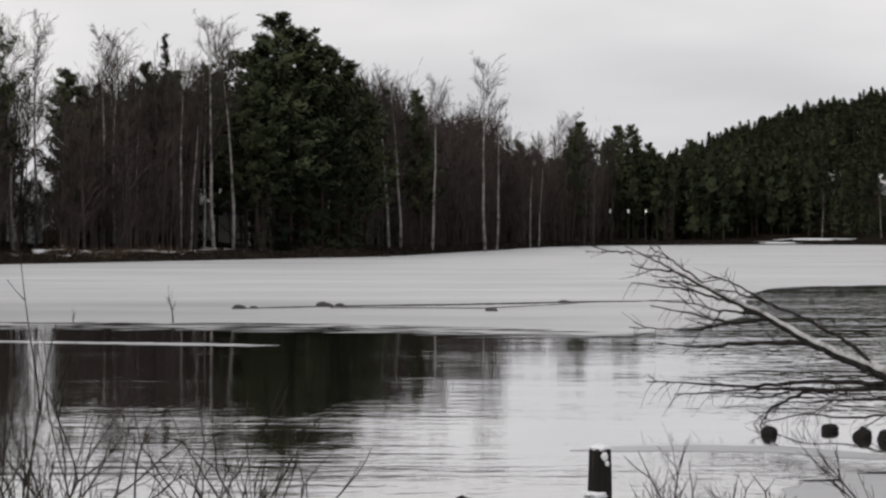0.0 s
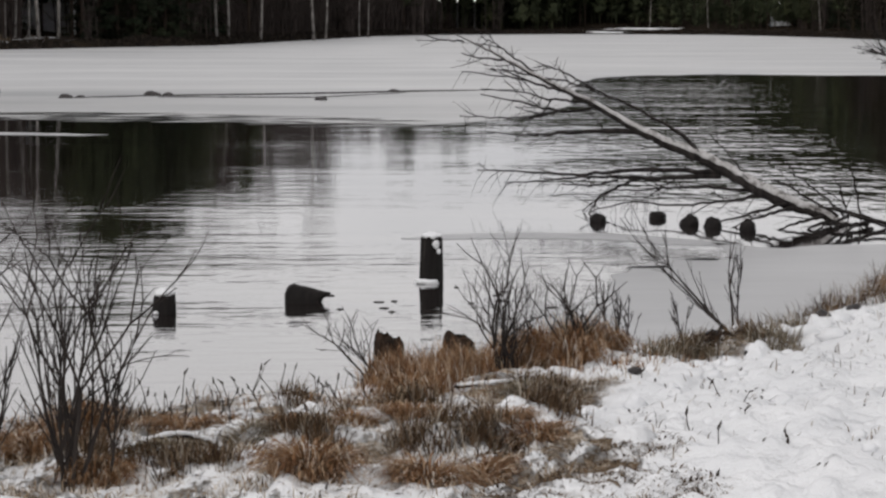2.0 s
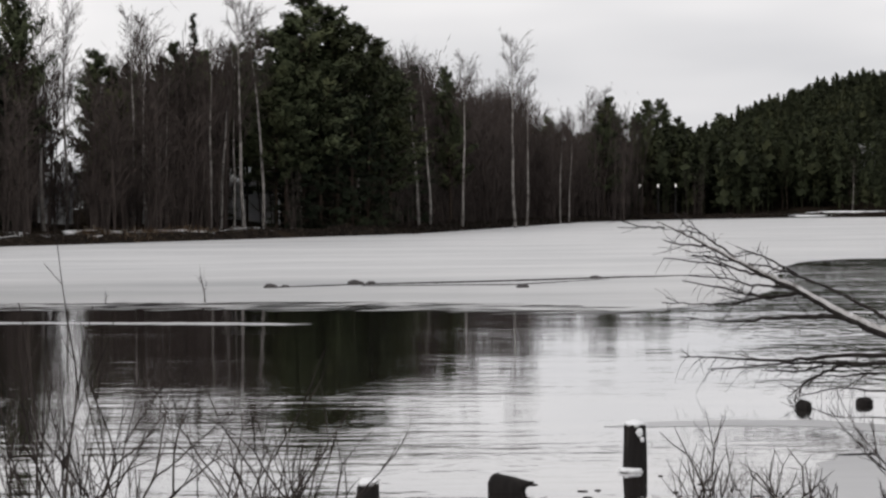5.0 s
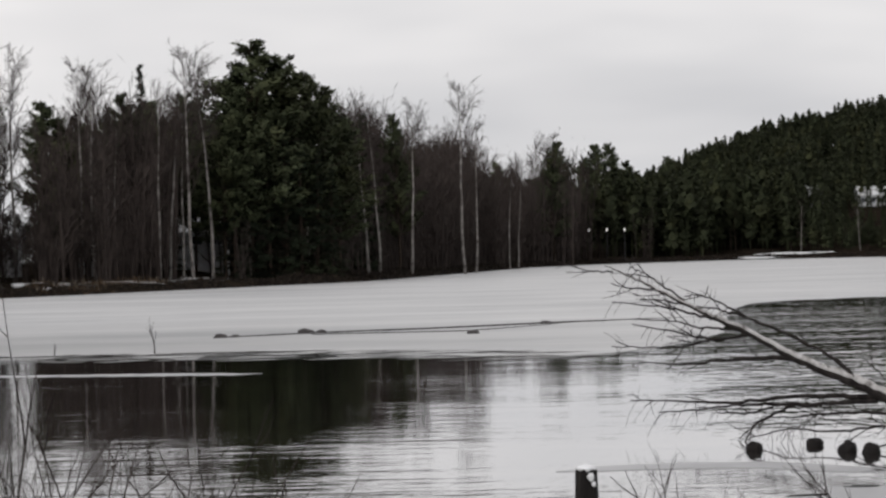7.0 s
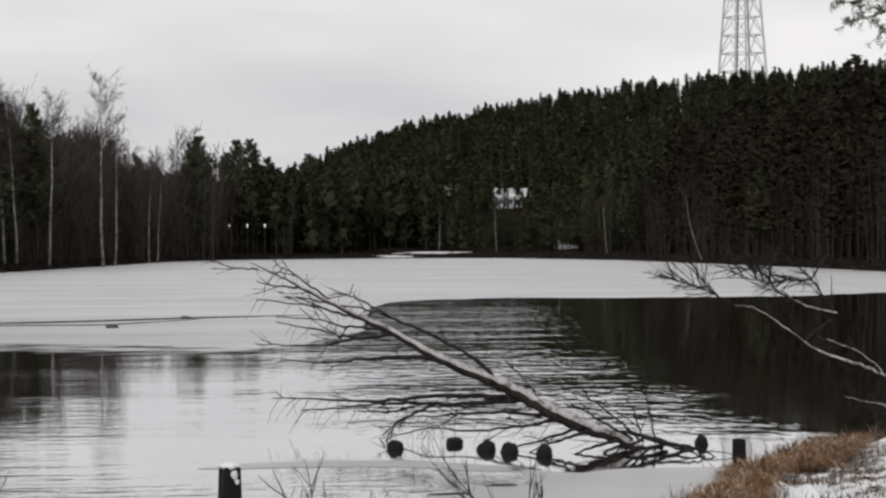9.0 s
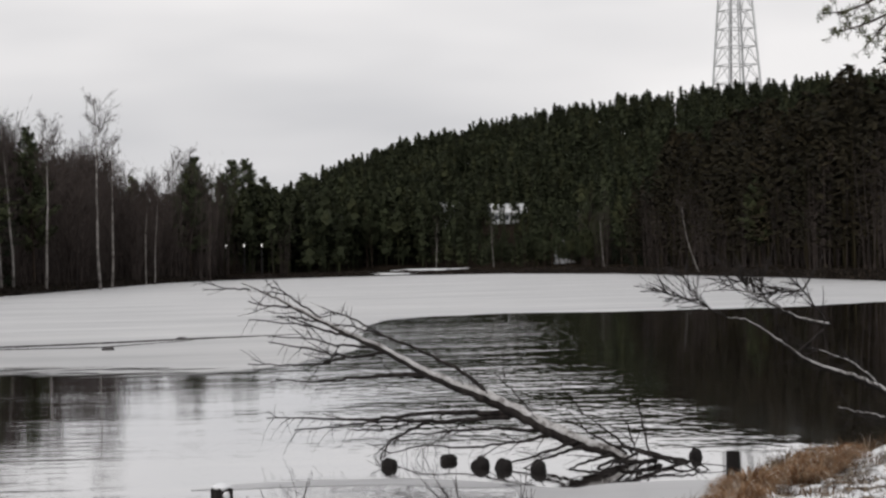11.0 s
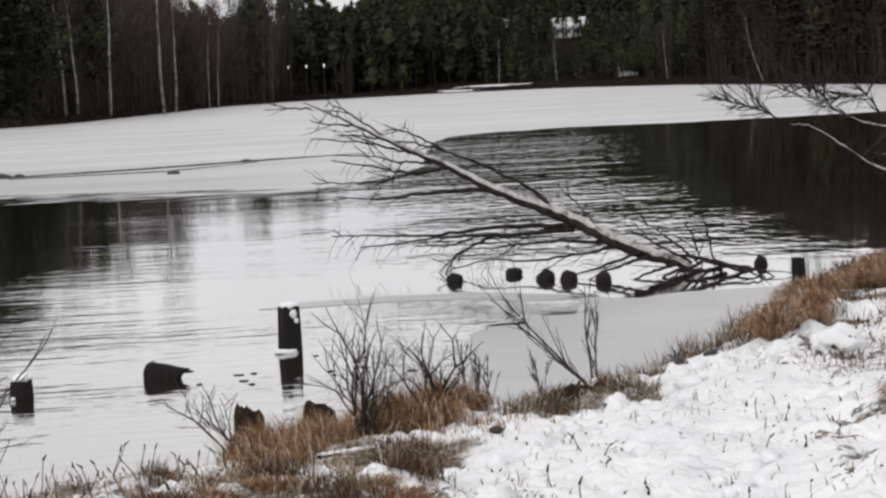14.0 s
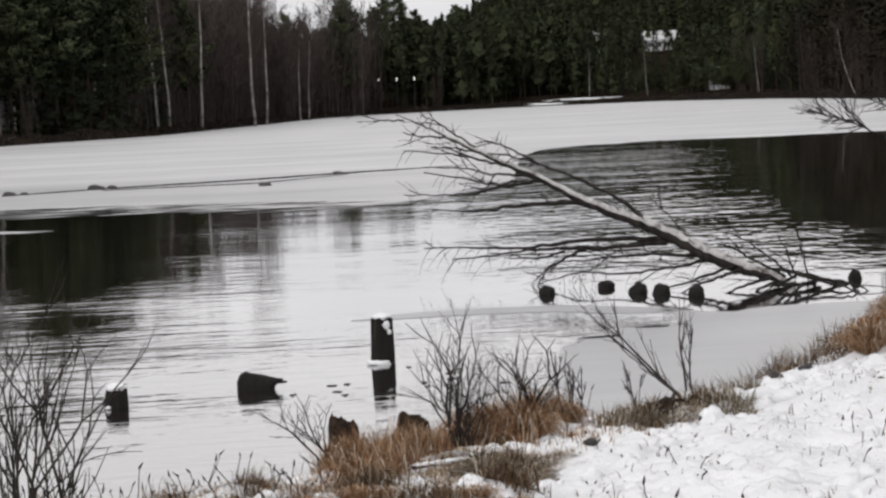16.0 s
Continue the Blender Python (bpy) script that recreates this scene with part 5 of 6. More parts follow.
# ---------------------------------------------------------------- shrubs on the near bank
def shrub(x, y, high, stems, seed, spread=0.35, lean=(0, 0), label="bare willow shrub on the grassy bank", r=0.009, material=None, lift=0.05):
    random.seed(seed)
    root = tagged(new("willow_shrub"), label, "shrub", "bank shrubs")
    z = max(ground_z(x, y), 0.0)
    root.matrix_basis = pose(x, y, z)
    for k in range(stems):
        b = Build()
        h = high * rnd(0.65, 1.0)
        p0 = Vector((rnd(-0.16, 0.16) * spread * 2, rnd(-0.16, 0.16) * spread * 2, -0.05))
        way = Vector((rnd(-spread, spread) + lean[0], rnd(-spread, spread) * 0.7 + lean[1], 1.0))
        stem = curve_path(p0, way, h, 8, 0.10, lift)
        b.tube(stem, taper(r * rnd(0.8, 1.2), 0.0022, 8), 5, False)
        for _ in range(random.randint(5, 8)):
            s = rnd(0.15, 0.85) * 8
            i = int(s)
            p = stem[i].lerp(stem[i + 1], s - i)
            d = (stem[i + 1] - stem[i]).normalized() + ball_way() * 0.55
            side = curve_path(p, d, h * rnd(0.22, 0.55), 5, 0.10, 0.12)
            b.tube(side, taper(0.0042, 0.0016, 5), 4, False)
            for _ in range(random.randint(1, 3)):
                q = side[random.randint(1, 4)]
                b.tube(curve_path(q, (side[-1] - side[0]).normalized() + ball_way() * 0.6, h * rnd(0.07, 0.18), 4, 0.09, 0.06), taper(0.0026, 0.0012, 4), 3, False)
        part("stem", b, material or M_WILLOW, root)
    return root


def forked_shrub(x, y, high, stems, seed, spread=0.4, lean=0.0, r=0.009, depth=3, label="bare forking willow shrub on the grassy bank"):
    """Stems that fork again and again into a loose fan."""
    random.seed(seed)
    root = tagged(new("willow_shrub"), label, "shrub", "bank shrubs")
    root.matrix_basis = pose(x, y, max(ground_z(x, y), 0.0))

    def fork(b, p, way, length, rad, left):
        n = 5
        path = curve_path(p, way, length, n, 0.13, 0.03)
        end = rad * (0.74 if left else 0.45)
        b.tube(path, taper(rad, max(end, 0.0012), n), 5 if left > 1 else 4, False)
        if not left:
            return
        d = (path[-1] - path[-2]).normalized()
        side = Vector((rnd(-1, 1), rnd(-0.7, 0.7), rnd(-0.1, 0.3))).normalized()
        for sgn in (-1, 1):
            fork(b, path[-1], d + side * sgn * rnd(0.25, 0.75) + ball_way() * 0.12, length * rnd(0.6, 0.95), max(end * rnd(0.75, 0.98), 0.0024), left - 1)
        for _ in range(random.randint(0, 2)):
            q = path[random.randint(1, n - 1)]
            fork(b, q, d + ball_way() * 0.8, length * rnd(0.35, 0.7), max(end * 0.55, 0.0016), min(left - 1, 1))

    for k in range(stems):
        b = Build()
        way = Vector((rnd(-spread, spread) + lean, rnd(-spread, spread) * 0.6, 1.0))
        fork(b, Vector((rnd(-0.05, 0.05), rnd(-0.05, 0.05), -0.04)), way, high * rnd(0.28, 0.4), r * rnd(0.8, 1.2), depth)
        part("stem", b, M_WILLOW, root)
    return root


shrub(-0.90, 9.75, 1.22, 4, 101, 0.30, r=0.009)
forked_shrub(-0.86, 9.8, 1.25, 5, 121, 0.40, 0.0, 0.010)
shrub(-0.72, 9.9, 0.95, 4, 102, 0.30, r=0.007)
shrub(-1.70, 10.6, 1.30, 4, 103, 0.30, r=0.009)
forked_shrub(-1.72, 10.5, 1.45, 5, 122, 0.40, 0.05, 0.010)
shrub(-1.95, 10.4, 1.65, 4, 104, 0.16, (0.0, 0.0))
shrub(-1.25, 10.2, 0.8, 3, 105, 0.3)
forked_shrub(1.34, 13.55, 0.84, 3, 106, 0.42, -0.12, 0.013, 3)
forked_shrub(1.36, 13.6, 0.74, 5, 126, 0.50, -0.1, 0.008, 3)
forked_shrub(1.73, 13.75, 0.76, 3, 107, 0.40, 0.0, 0.012, 3)
forked_shrub(1.78, 13.8, 0.6, 4, 127, 0.45, 0.0, 0.007, 3)
shrub(3.12, 15.9, 0.80, 2, 108, 0.08, (-0.12, 0), "thin leaning shoots beside a snowy grass hummock", 0.010, lift=0.02)
shrub(3.10, 15.8, 0.95, 2, 109, 0.16, (-1.2, 0), "thin leaning shoots beside a snowy grass hummock", 0.014, lift=0.0)
forked_shrub(0.60, 13.6, 0.50, 3, 110, 0.3, -1.1, 0.008, 3, "small bare shrub sprawling over the water edge")
shrub(2.14, 14.85, 0.55, 5, 111, 0.25, r=0.007)
shrub(2.6, 15.3, 0.3, 3, 112, 0.5, r=0.005)
shrub(-6.48, 57.2, 1.15, 1, 113, 0.05, (0, 0), "lone bare sapling standing in the lake ice", 0.02)
shrub(-8.84, 57.2, 0.45, 1, 114, 0.05, (0, 0), "tiny bare sapling standing in the lake ice", 0.012)


def weed(x, y, high, seed):
    """A dead plant with dark seed heads."""
    random.seed(seed)
    root = tagged(new("dead_weed"), "dead weed stalk with dark seed heads", "plant", "dead weeds")
    root.matrix_basis = pose(x, y, ground_z(x, y))
    b, s = Build(), Build()
    stem = curve_path((0, 0, -0.03), (rnd(-.6, .6), rnd(-.6, .6), 1), high, 5, 0.16, 0.0)
    b.tube(stem, taper(0.004, 0.002, 5), 4, False)
    tip, way = stem[-1], (stem[-1] - stem[-2]).normalized()
    way = (way + ball_way() * 0.6).normalized()
    s.tube([tip - way * 0.012, tip, tip + way * 0.015, tip + way * 0.032], [0.002, rnd(0.003, 0.008), rnd(0.003, 0.006), 0.002], 6)
    part("stalk", b, M_SEED, root)
    part("seed_head", s, M_SEED, root)


random.seed(14)
WEEDS = [(2.14 + rnd(-.12, .12), 14.8 + rnd(-.2, .2), rnd(.2, .42)) for _ in range(5)]
WEEDS += [(rnd(-1.3, 0.6), 0, rnd(.08, .24)) for _ in range(80)]
WEEDS += [(rnd(1.3, 3.4), rnd(9.4, 12.5), rnd(.05, .13)) for _ in range(18)]
for i, (x, y, h) in enumerate(WEEDS):
    if not y:
        y = 13.1 + 0.68 * x + rnd(-1.0, 0.25)
    weed(x, y, h, 300 + i)


# ---------------------------------------------------------------- dry grass
def grass(name, label, x, y, high, wide, lean, seed, material=None, rise=1.0):
    """Curved blades, one mesh."""
    r = np.random.RandomState(seed)
    n = len(x)
    z = land(x, y) - 0.015
    a = r.uniform(0, 2 * math.pi, n)
    b = r.uniform(0, 2 * math.pi, n)
    bend = lean * r.uniform(0.2, 1.0, n)
    dx, dy = np.cos(a) * bend, np.sin(a) * bend
    wx, wy = np.cos(b) * wide, np.sin(b) * wide
    h = high * r.uniform(0.5, 1.0, n)
    up = np.sqrt(np.clip(1 - bend ** 2 * 0.85, 0.05, 1)) * rise
    p = np.zeros((n, 5, 3))
    p[:, 0] = np.stack([x - wx, y - wy, z], 1)
    p[:, 1] = np.stack([x + wx, y + wy, z], 1)
    p[:, 2] = np.stack([x + wx * .8 + dx * h * .35, y + wy * .8 + dy * h * .35, z + h * .58 * up], 1)
    p[:, 3] = np.stack([x - wx * .8 + dx * h * .35, y - wy * .8 + dy * h * .35, z + h * .58 * up], 1)
    p[:, 4] = np.stack([x + dx * h, y + dy * h, z + h * up * (1 - 0.35 * bend)], 1)
    base = np.arange(n) * 5
    quads = np.stack([base, base + 1, base + 2, base + 3], 1).tolist()
    tris = np.stack([base + 3, base + 2, base + 4], 1).tolist()
    me = bpy.data.meshes.new(name)
    me.from_pydata(p.reshape(-1, 3).tolist(), [], quads + tris)
    me.materials.append(material or M_GRASS)
    return tagged(new(name, me), label, "grass", kind="stuff")


rs = np.random.RandomState(15)


def tufts(n, xs, ys, keep, per, spread):
    """Clumped positions inside a box."""
    cx, cy = rs.uniform(*xs, n), rs.uniform(*ys, n)
    ok = keep(cx, cy)
    cx, cy = cx[ok], cy[ok]
    x = np.repeat(cx, per) + rs.normal(0, spread, len(cx) * per)
    y = np.repeat(cy, per) + rs.normal(0, spread, len(cx) * per)
    return x, y


def on_bank(lo, hi):
    return lambda x, y: (lake_side(x, y) > lo) & (lake_side(x, y) < hi)


# matted strip along the water
x, y = tufts(2400, (-5, 2.9), (8.5, 17), lambda x, y: on_bank(0.0, 1.7)(x, y) & (wave(x, y, 0.8, 21) > -0.15), 22, 0.06)
grass("bank_grass", "matted brown dry grass along the water edge", x, y, 0.11 + 0 * x, 0.003 + 0 * x, 0.97 + 0 * x, 1, M_RUST)
x, y = tufts(2600, (-4.5, 2.0), (8.3, 15), lambda x, y: on_bank(1.2, 6.0)(x, y) & (wave(x, y, 0.7, 22) > 0.3) & (x < 0.11 * y + 0.1 + 0.35 * wave(x, y, 1.4, 38)), 26, 0.06)
grass("snow_grass", "brown dry grass sticking out of the snow", x, y, 0.09 + 0 * x, 0.003 + 0 * x, 1.0 + 0 * x, 2, M_STRAW)
x, y = tufts(6500, (-3.2, 2.4), (8.2, 16), lambda x, y: on_bank(0.1, 6.5)(x, y) & (wave(x, y, 0.8, 35) > -0.5) & (x < 0.115 * y + 0.1 + 0.35 * wave(x, y, 1.4, 37)), 22, 0.09)
grass("flattened_straw", "frosted dead grass lying flat on the bank", x, y, 0.17 + 0 * x, 0.0032 + 0 * x, 1.0 + 0 * x, 12, M_STRAW, 0.22)
x, y = tufts(2600, (4.0, 9.5), (12, 25), lambda x, y: on_bank(0.4, 6)(x, y) & (wave(x, y, 0.5, 36) > -0.05) & (x > 0.268 * y + 0.2 * wave(x, y, 0.9, 39)), 26, 0.07)
grass("flattened_straw", "frosted dead grass lying flat on the bank", x, y, 0.16 + 0 * x, 0.004 + 0 * x, 1.0 + 0 * x, 13, M_OLIVE, 0.25)
x, y = tufts(900, (4.0, 9.5), (12, 25), lambda x, y: on_bank(0.3, 6)(x, y) & (wave(x, y, 0.45, 40) > 0.25) & (x > 0.26 * y), 24, 0.05)
grass("dark_sedge", "dark dead sedge between snow patches", x, y, 0.10 + 0 * x, 0.0035 + 0 * x, 1.0 + 0 * x, 14, M_SEED, 0.5)
# tall tufts
cx = np.array([0.62, 0.72, 0.82, 0.90, 1.12, 1.45, 1.58, 1.72, 0.8, 1.05, 0.66, 0.76, 1.0, 1.1])
cy = np.array([13.55, 13.2, 12.9, 13.3, 13.75, 13.95, 14.2, 14.3, 12.6, 13.85, 13.6, 13.4, 13.6, 13.5])
x = np.repeat(cx, 430) + rs.normal(0, 0.075, 430 * len(cx))
y = np.repeat(cy, 430) + rs.normal(0, 0.11, 430 * len(cx))
grass("tall_tufts", "tall rusty brown grass tufts round the stumps", x, y, 0.30 * rs.uniform(0.55, 1.1, len(x)), 0.0026 + 0 * x, 0.8 + 0 * x, 3, M_RUST)
# the band along the right bank
x, y = tufts(2200, (3.9, 12.5), (17, 29), lambda x, y: on_bank(-0.05, 0.85)(x, y) & (wave(x, y, 1.1, 23) > -0.25), 58, 0.08)
grass("shore_grass", "tall reddish brown grass band along the shore", x, y, 0.33 * (0.40 + 0.60 * np.clip(0.5 + wave(x, y, 1.2, 26), 0, 1)), 0.0030 + 0 * x, 0.96 + 0 * x, 4)
x, y = tufts(1800, (4.5, 14), (12, 28), lambda x, y: on_bank(1.0, 7)(x, y) & (wave(x, y, 1.5, 24) > -0.45) & (x > 0.285 * y), 30, 0.10)
grass("meadow_grass", "pale brown grass poking through the snow", x, y, 0.16 + 0 * x, 0.004 + 0 * x, 0.98 + 0 * x, 5, None, 0.85)
# hummock by the leaning shoots
cx, cy = np.array([2.42, 2.55, 2.68, 2.82, 2.95]), np.array([14.1, 14.3, 14.5, 14.6, 14.8])
x = np.repeat(cx, 260) + rs.normal(0, 0.08, 260 * 5)
y = np.repeat(cy, 260) + rs.normal(0, 0.1, 260 * 5)
grass("hummock_grass", "drooping olive brown grass on a snowy hummock", x, y, 0.20 + 0 * x, 0.0035 + 0 * x, 0.98 + 0 * x, 6)
# drooping tussocks on the mounds
px, py = [], []
for mx, my, mr, mh in MOUNDS[:9]:
    for _ in range(5):
        px.append(mx + rs.normal(0, mr * 0.55))
        py.append(my + rs.normal(0, mr * 0.55))
for _ in range(20):
    tx = rs.uniform(-2.6, 0.7)
    px.append(tx)
    py.append(13.0 + 0.66 * tx - abs(rs.normal(0, 0.9)))
px, py = np.array(px), np.array(py)
x = np.repeat(px, 150) + rs.normal(0, 0.045, 150 * len(px))
y = np.repeat(py, 150) + rs.normal(0, 0.045, 150 * len(px))
ok = (lake_side(x, y) > 0.02) & (rs.uniform(0, 1, len(x)) < 0.75)
grass("tussock_grass", "drooping rusty brown tussocks along the bank", x[ok], y[ok], 0.21 * rs.uniform(0.6, 1.1, ok.sum()), 0.0028 + 0 * x[ok], 0.95 + 0 * x[ok], 21)
px, py = np.array([2.25, 2.38, 2.5, 2.95, 3.02, 3.1, 3.06, 3.4, 3.55]), np.array([13.8, 14.0, 14.2, 14.4, 14.3, 14.5, 14.15, 15.6, 15.9])
x = np.repeat(px, 170) + rs.normal(0, 0.07, 170 * len(px))
y = np.repeat(py, 170) + rs.normal(0, 0.06, 170 * len(px))
grass("sedge_clumps", "grey olive sedge hanging over the snowy hummock", x, y, 0.24 * rs.uniform(0.6, 1.1, len(x)), 0.003 + 0 * x, 0.97 + 0 * x, 22, M_OLIVE)
# reeds and straw on the far left shore
x, y = tufts(230, (-30, -14), (152, 186), lambda x, y: on_bank(0.4, 6.5)(x, y) & (x / y > -0.165) & (x / y < -0.095) & (wave(x, y, 6, 51) > -0.2), 26, 0.5)
grass("far_straw", "pale straw and reeds on the wooded shore", x, y, 0.9 + 0 * x, 0.018 + 0 * x, 0.97 + 0 * x, 31, M_GRASS, 0.7)
# near-black blades added along the far waterline to draw its dark edge
x, y = rs.uniform(-45, 90, 400000), rs.uniform(140, 400, 400000)
d = lake_side(x, y)
ok = (d > -0.1) & (d < 2.6) & (x / y > -0.21) & (x / y < 0.36)
x, y = x[ok], y[ok]
x, y = np.repeat(x, 5) + rs.normal(0, 0.3, 5 * len(x)), np.repeat(y, 5) + rs.normal(0, 0.3, 5 * len(x))
M_WATERLINE = straw_material("dark_shore_blades", ((0.0, (0.008, 0.006, 0.005)), (0.7, (0.022, 0.017, 0.014)), (1.0, (0.07, 0.055, 0.04))))
grass("shore_stems", "dark upright blades along the far waterline", x, y, 0.75 * (0.6 + 0.5 * wave(x, y, 5, 61)) * np.where(x / y < -0.1, 0.5, 1.0), 0.045 + 0 * x, 0.9 + 0 * x, 32, M_WATERLINE, 0.8)
# sparse stalks over the snow
x, y = rs.uniform(0.8, 6, 9000), rs.uniform(9, 19, 9000)
ok = (lake_side(x, y) > 0.8) & (rs.uniform(0, 1, 9000) < np.clip(0.18 + 0.4 * wave(x, y, 0.9, 28), 0.02, 1))
grass("snow_stalks", "sparse grass stalks standing in the snow", x[ok], y[ok], 0.10 + 0 * x[ok], 0.003 + 0 * x[ok], 0.97 + 0 * x[ok], 7)

# dark bits for leaf and straw, and for the small shadows in the snow
x, y = rs.uniform(-1, 7, 16000), rs.uniform(8.5, 20, 16000)
ok = (lake_side(x, y) > 0.5) & (rs.uniform(0, 1, 16000) < np.clip(0.7 * wave(x, y, 0.5, 33) - 0.2, 0.012, 1))
grass("leaf_litter", "scattered dark bits for litter and small shadows on the snow", x[ok], y[ok], 0.055 + 0 * x[ok], 0.008 + 0 * x[ok], 1.0 + 0 * x[ok], 8, M_SEED)

def tussock(x, y, r, high, seed, material, label="rusty brown grass tussock drooping over the bank"):
    """A dome of arching blades."""
    q = np.random.RandomState(seed)
    n = int(900 * min(1.6, r / 0.2))
    a, f = q.uniform(0, 2 * math.pi, n), np.sqrt(q.uniform(0, 1, n))
    bx, by = np.cos(a) * f * r * 0.55, np.sin(a) * f * r * 0.55
    a2 = a + q.normal(0, 0.7, n)
    out, up = r * q.uniform(0.2, 0.95, n), high * q.uniform(0.55, 1.1, n) * (1.05 - 0.45 * f)
    b = q.uniform(0, 2 * math.pi, n)
    wx, wy = np.cos(b) * 0.0024, np.sin(b) * 0.0024
    z0 = land(x + bx, y + by) - ground_z(x, y) - 0.02
    verts, cols = np.zeros((n, 7, 3)), ((0.0, 0.0, 1.0), (0.35, 0.75, 1.0), (0.75, 0.95, 0.8), (1.0, 0.55, 0.0))
    for k, (o, u, w) in enumerate(cols):
        cx, cy, cz = bx + np.cos(a2) * out * o, by + np.sin(a2) * out * o, z0 + up * u
        if k < 3:
            verts[:, 2 * k] = np.stack([cx - wx * w, cy - wy * w, cz], 1)
            verts[:, 2 * k + 1] = np.stack([cx + wx * w, cy + wy * w, cz], 1)
        else:
            verts[:, 6] = np.stack([cx, cy, cz], 1)
    s = np.arange(n) * 7
    quads = np.concatenate([np.stack([s, s + 1, s + 3, s + 2], 1), np.stack([s + 2, s + 3, s + 5, s + 4], 1)]).tolist()
    tris = np.stack([s + 4, s + 5, s + 6], 1).tolist()
    me = bpy.data.meshes.new("grass_tussock")
    me.from_pydata(verts.reshape(-1, 3).tolist(), [], quads + tris)
    me.materials.append(material)
    ob = new("grass_tussock", me)
    ob.matrix_basis = pose(x, y, ground_z(x, y))
    return tagged(ob, label, "grass", "tussocks on the bank")


for i, (x, y, r, h) in enumerate((
        (-0.90, 10.85, 0.20, 0.17), (-0.45, 11.42, 0.22, 0.10), (-0.75, 9.86, 0.18, 0.15), (0.11, 9.15, 0.22, 0.20),
        (0.62, 11.06, 0.16, 0.12), (0.66, 12.2, 0.17, 0.26), (0.59, 9.2, 0.24, 0.14), (0.81, 9.49, 0.20, 0.12),
        (1.11, 10.24, 0.20, 0.10), (1.02, 10.5, 0.16, 0.09), (0.36, 11.07, 0.16, 0.10), (-1.08, 10.5, 0.18, 0.15), (-1.4, 10.7, 0.2, 0.16),
        (0.05, 11.75, 0.16, 0.09), (-1.2, 11.2, 0.2, 0.13), (1.58, 13.95, 0.26, 0.32), (1.45, 14.1, 0.22, 0.28), (1.85, 14.15, 0.22, 0.27), (1.7, 13.7, 0.2, 0.28), (1.3, 13.8, 0.18, 0.22), (1.98, 14.2, 0.16, 0.2),
        (4.21, 12.39, 0.22, 0.13), (4.45, 12.6, 0.25, 0.15), (5.04, 14.58, 0.2, 0.10), (4.67, 17.0, 0.25, 0.26), (5.1, 17.9, 0.28, 0.28), (5.45, 18.9, 0.28, 0.28),
        (5.85, 20.0, 0.3, 0.28), (6.5, 20.6, 0.3, 0.24), (7.0, 21.6, 0.3, 0.24), (7.4, 22.4, 0.35, 0.26))):
    tussock(x, y, r, h * (0.8 if x < 1.3 else 1.0), 500 + i, M_RUST)
for i, (x, y, r, h) in enumerate(((-0.16, 10.66, 0.2, 0.06), (-0.2, 10.2, 0.22, 0.06), (0.3, 10.3, 0.22, 0.07), (-0.5, 10.5, 0.2, 0.06), (0.35, 9.75, 0.2, 0.06), (1.48, 12.31, 0.22, 0.07),
                                  (1.3, 12.2, 0.2, 0.06), (1.65, 12.5, 0.2, 0.06), (2.68, 14.3, 0.2, 0.10), (2.45, 14.1, 0.18, 0.09), (1.2, 11.3, 0.2, 0.05), (0.7, 10.4, 0.2, 0.05))):
    tussock(x, y, r, h, 560 + i, M_STRAW if i % 3 else M_OLIVE, "frosted pale tussock pressed down on the bank")

# a frosted matted patch at the foot of the snow slope
x, y = tufts(700, (0.75, 1.62), (8.6, 10.3), lambda x, y: wave(x, y, 0.35, 46) > -0.1, 26, 0.05)
grass("matted_patch", "dull brown frosted mat of grass in the snow", x, y, 0.09 + 0 * x, 0.0035 + 0 * x, 1.0 + 0 * x, 47, M_GRASS, 0.45)
# flattened dark wisps across the snowy slope
cx, cy = rs.uniform(1.2, 6.5, 420), rs.uniform(9.3, 20, 420)
ok = (lake_side(cx, cy) > 0.6) & (cx > 0.12 * cy) & (wave(cx, cy, 2.2, 44) > -0.3)
cx, cy, n = cx[ok][:130], cy[ok][:130], 34
x = np.repeat(cx, n) + rs.normal(0, 0.06, n * len(cx)) * np.repeat(rs.uniform(0.3, 1.4, len(cx)), n)
y = np.repeat(cy, n) + rs.normal(0, 0.025, n * len(cx))
grass("flat_wisps", "dark flattened wisps of grass on the snow", x, y, 0.05 + 0 * x, 0.004 + 0 * x, 1.0 + 0 * x, 45, M_OLIVE, 0.4)

# ---------------------------------------------------------------- small things on ice and water
flat_sheet("ice_crack", [(-5.9, 67.2), (-3.4, 69.0), (0.5, 70.6), (4.4, 73.2), (9, 76), (4.4, 74.6), (0.5, 71.9), (-3.4, 70.0), (-5.9, 67.8)], 0.014, M_WATER, "dark open crack in the lake ice", "ice crack", 0.08, 3)
flat_sheet("ice_crack", [(-3.2, 68.0), (1.2, 67.6), (4.0, 72.0), (4.05, 72.4), (1.2, 68.3), (-3.2, 68.6)], 0.014, M_WATER, "dark open crack in the lake ice", "ice crack", 0.05, 4)
for i, (x, y, a) in enumerate(((-5.75, 67.3, 0.22), (-5.35, 67.6, 0.14), (-3.45, 69.4, 0.28), (1.33, 65.4, 0.2), (3.7, 72.6, 0.2), (-3.0, 69.6, 0.16))):
    ob = lump("ice_chunk", (0, 0, 0), (a, a * 0.7, a * 0.45), M_ROCK, 70 + i, None, "", 0.2, 2)
    ob.matrix_basis = pose(x, y, 0.02)
    tagged(ob, "dark frozen chunk lying on the ice", "ice chunk", "chunks by the ice crack")
# dark flecks for floating bits and for ripple marks on the near water
random.seed(16)
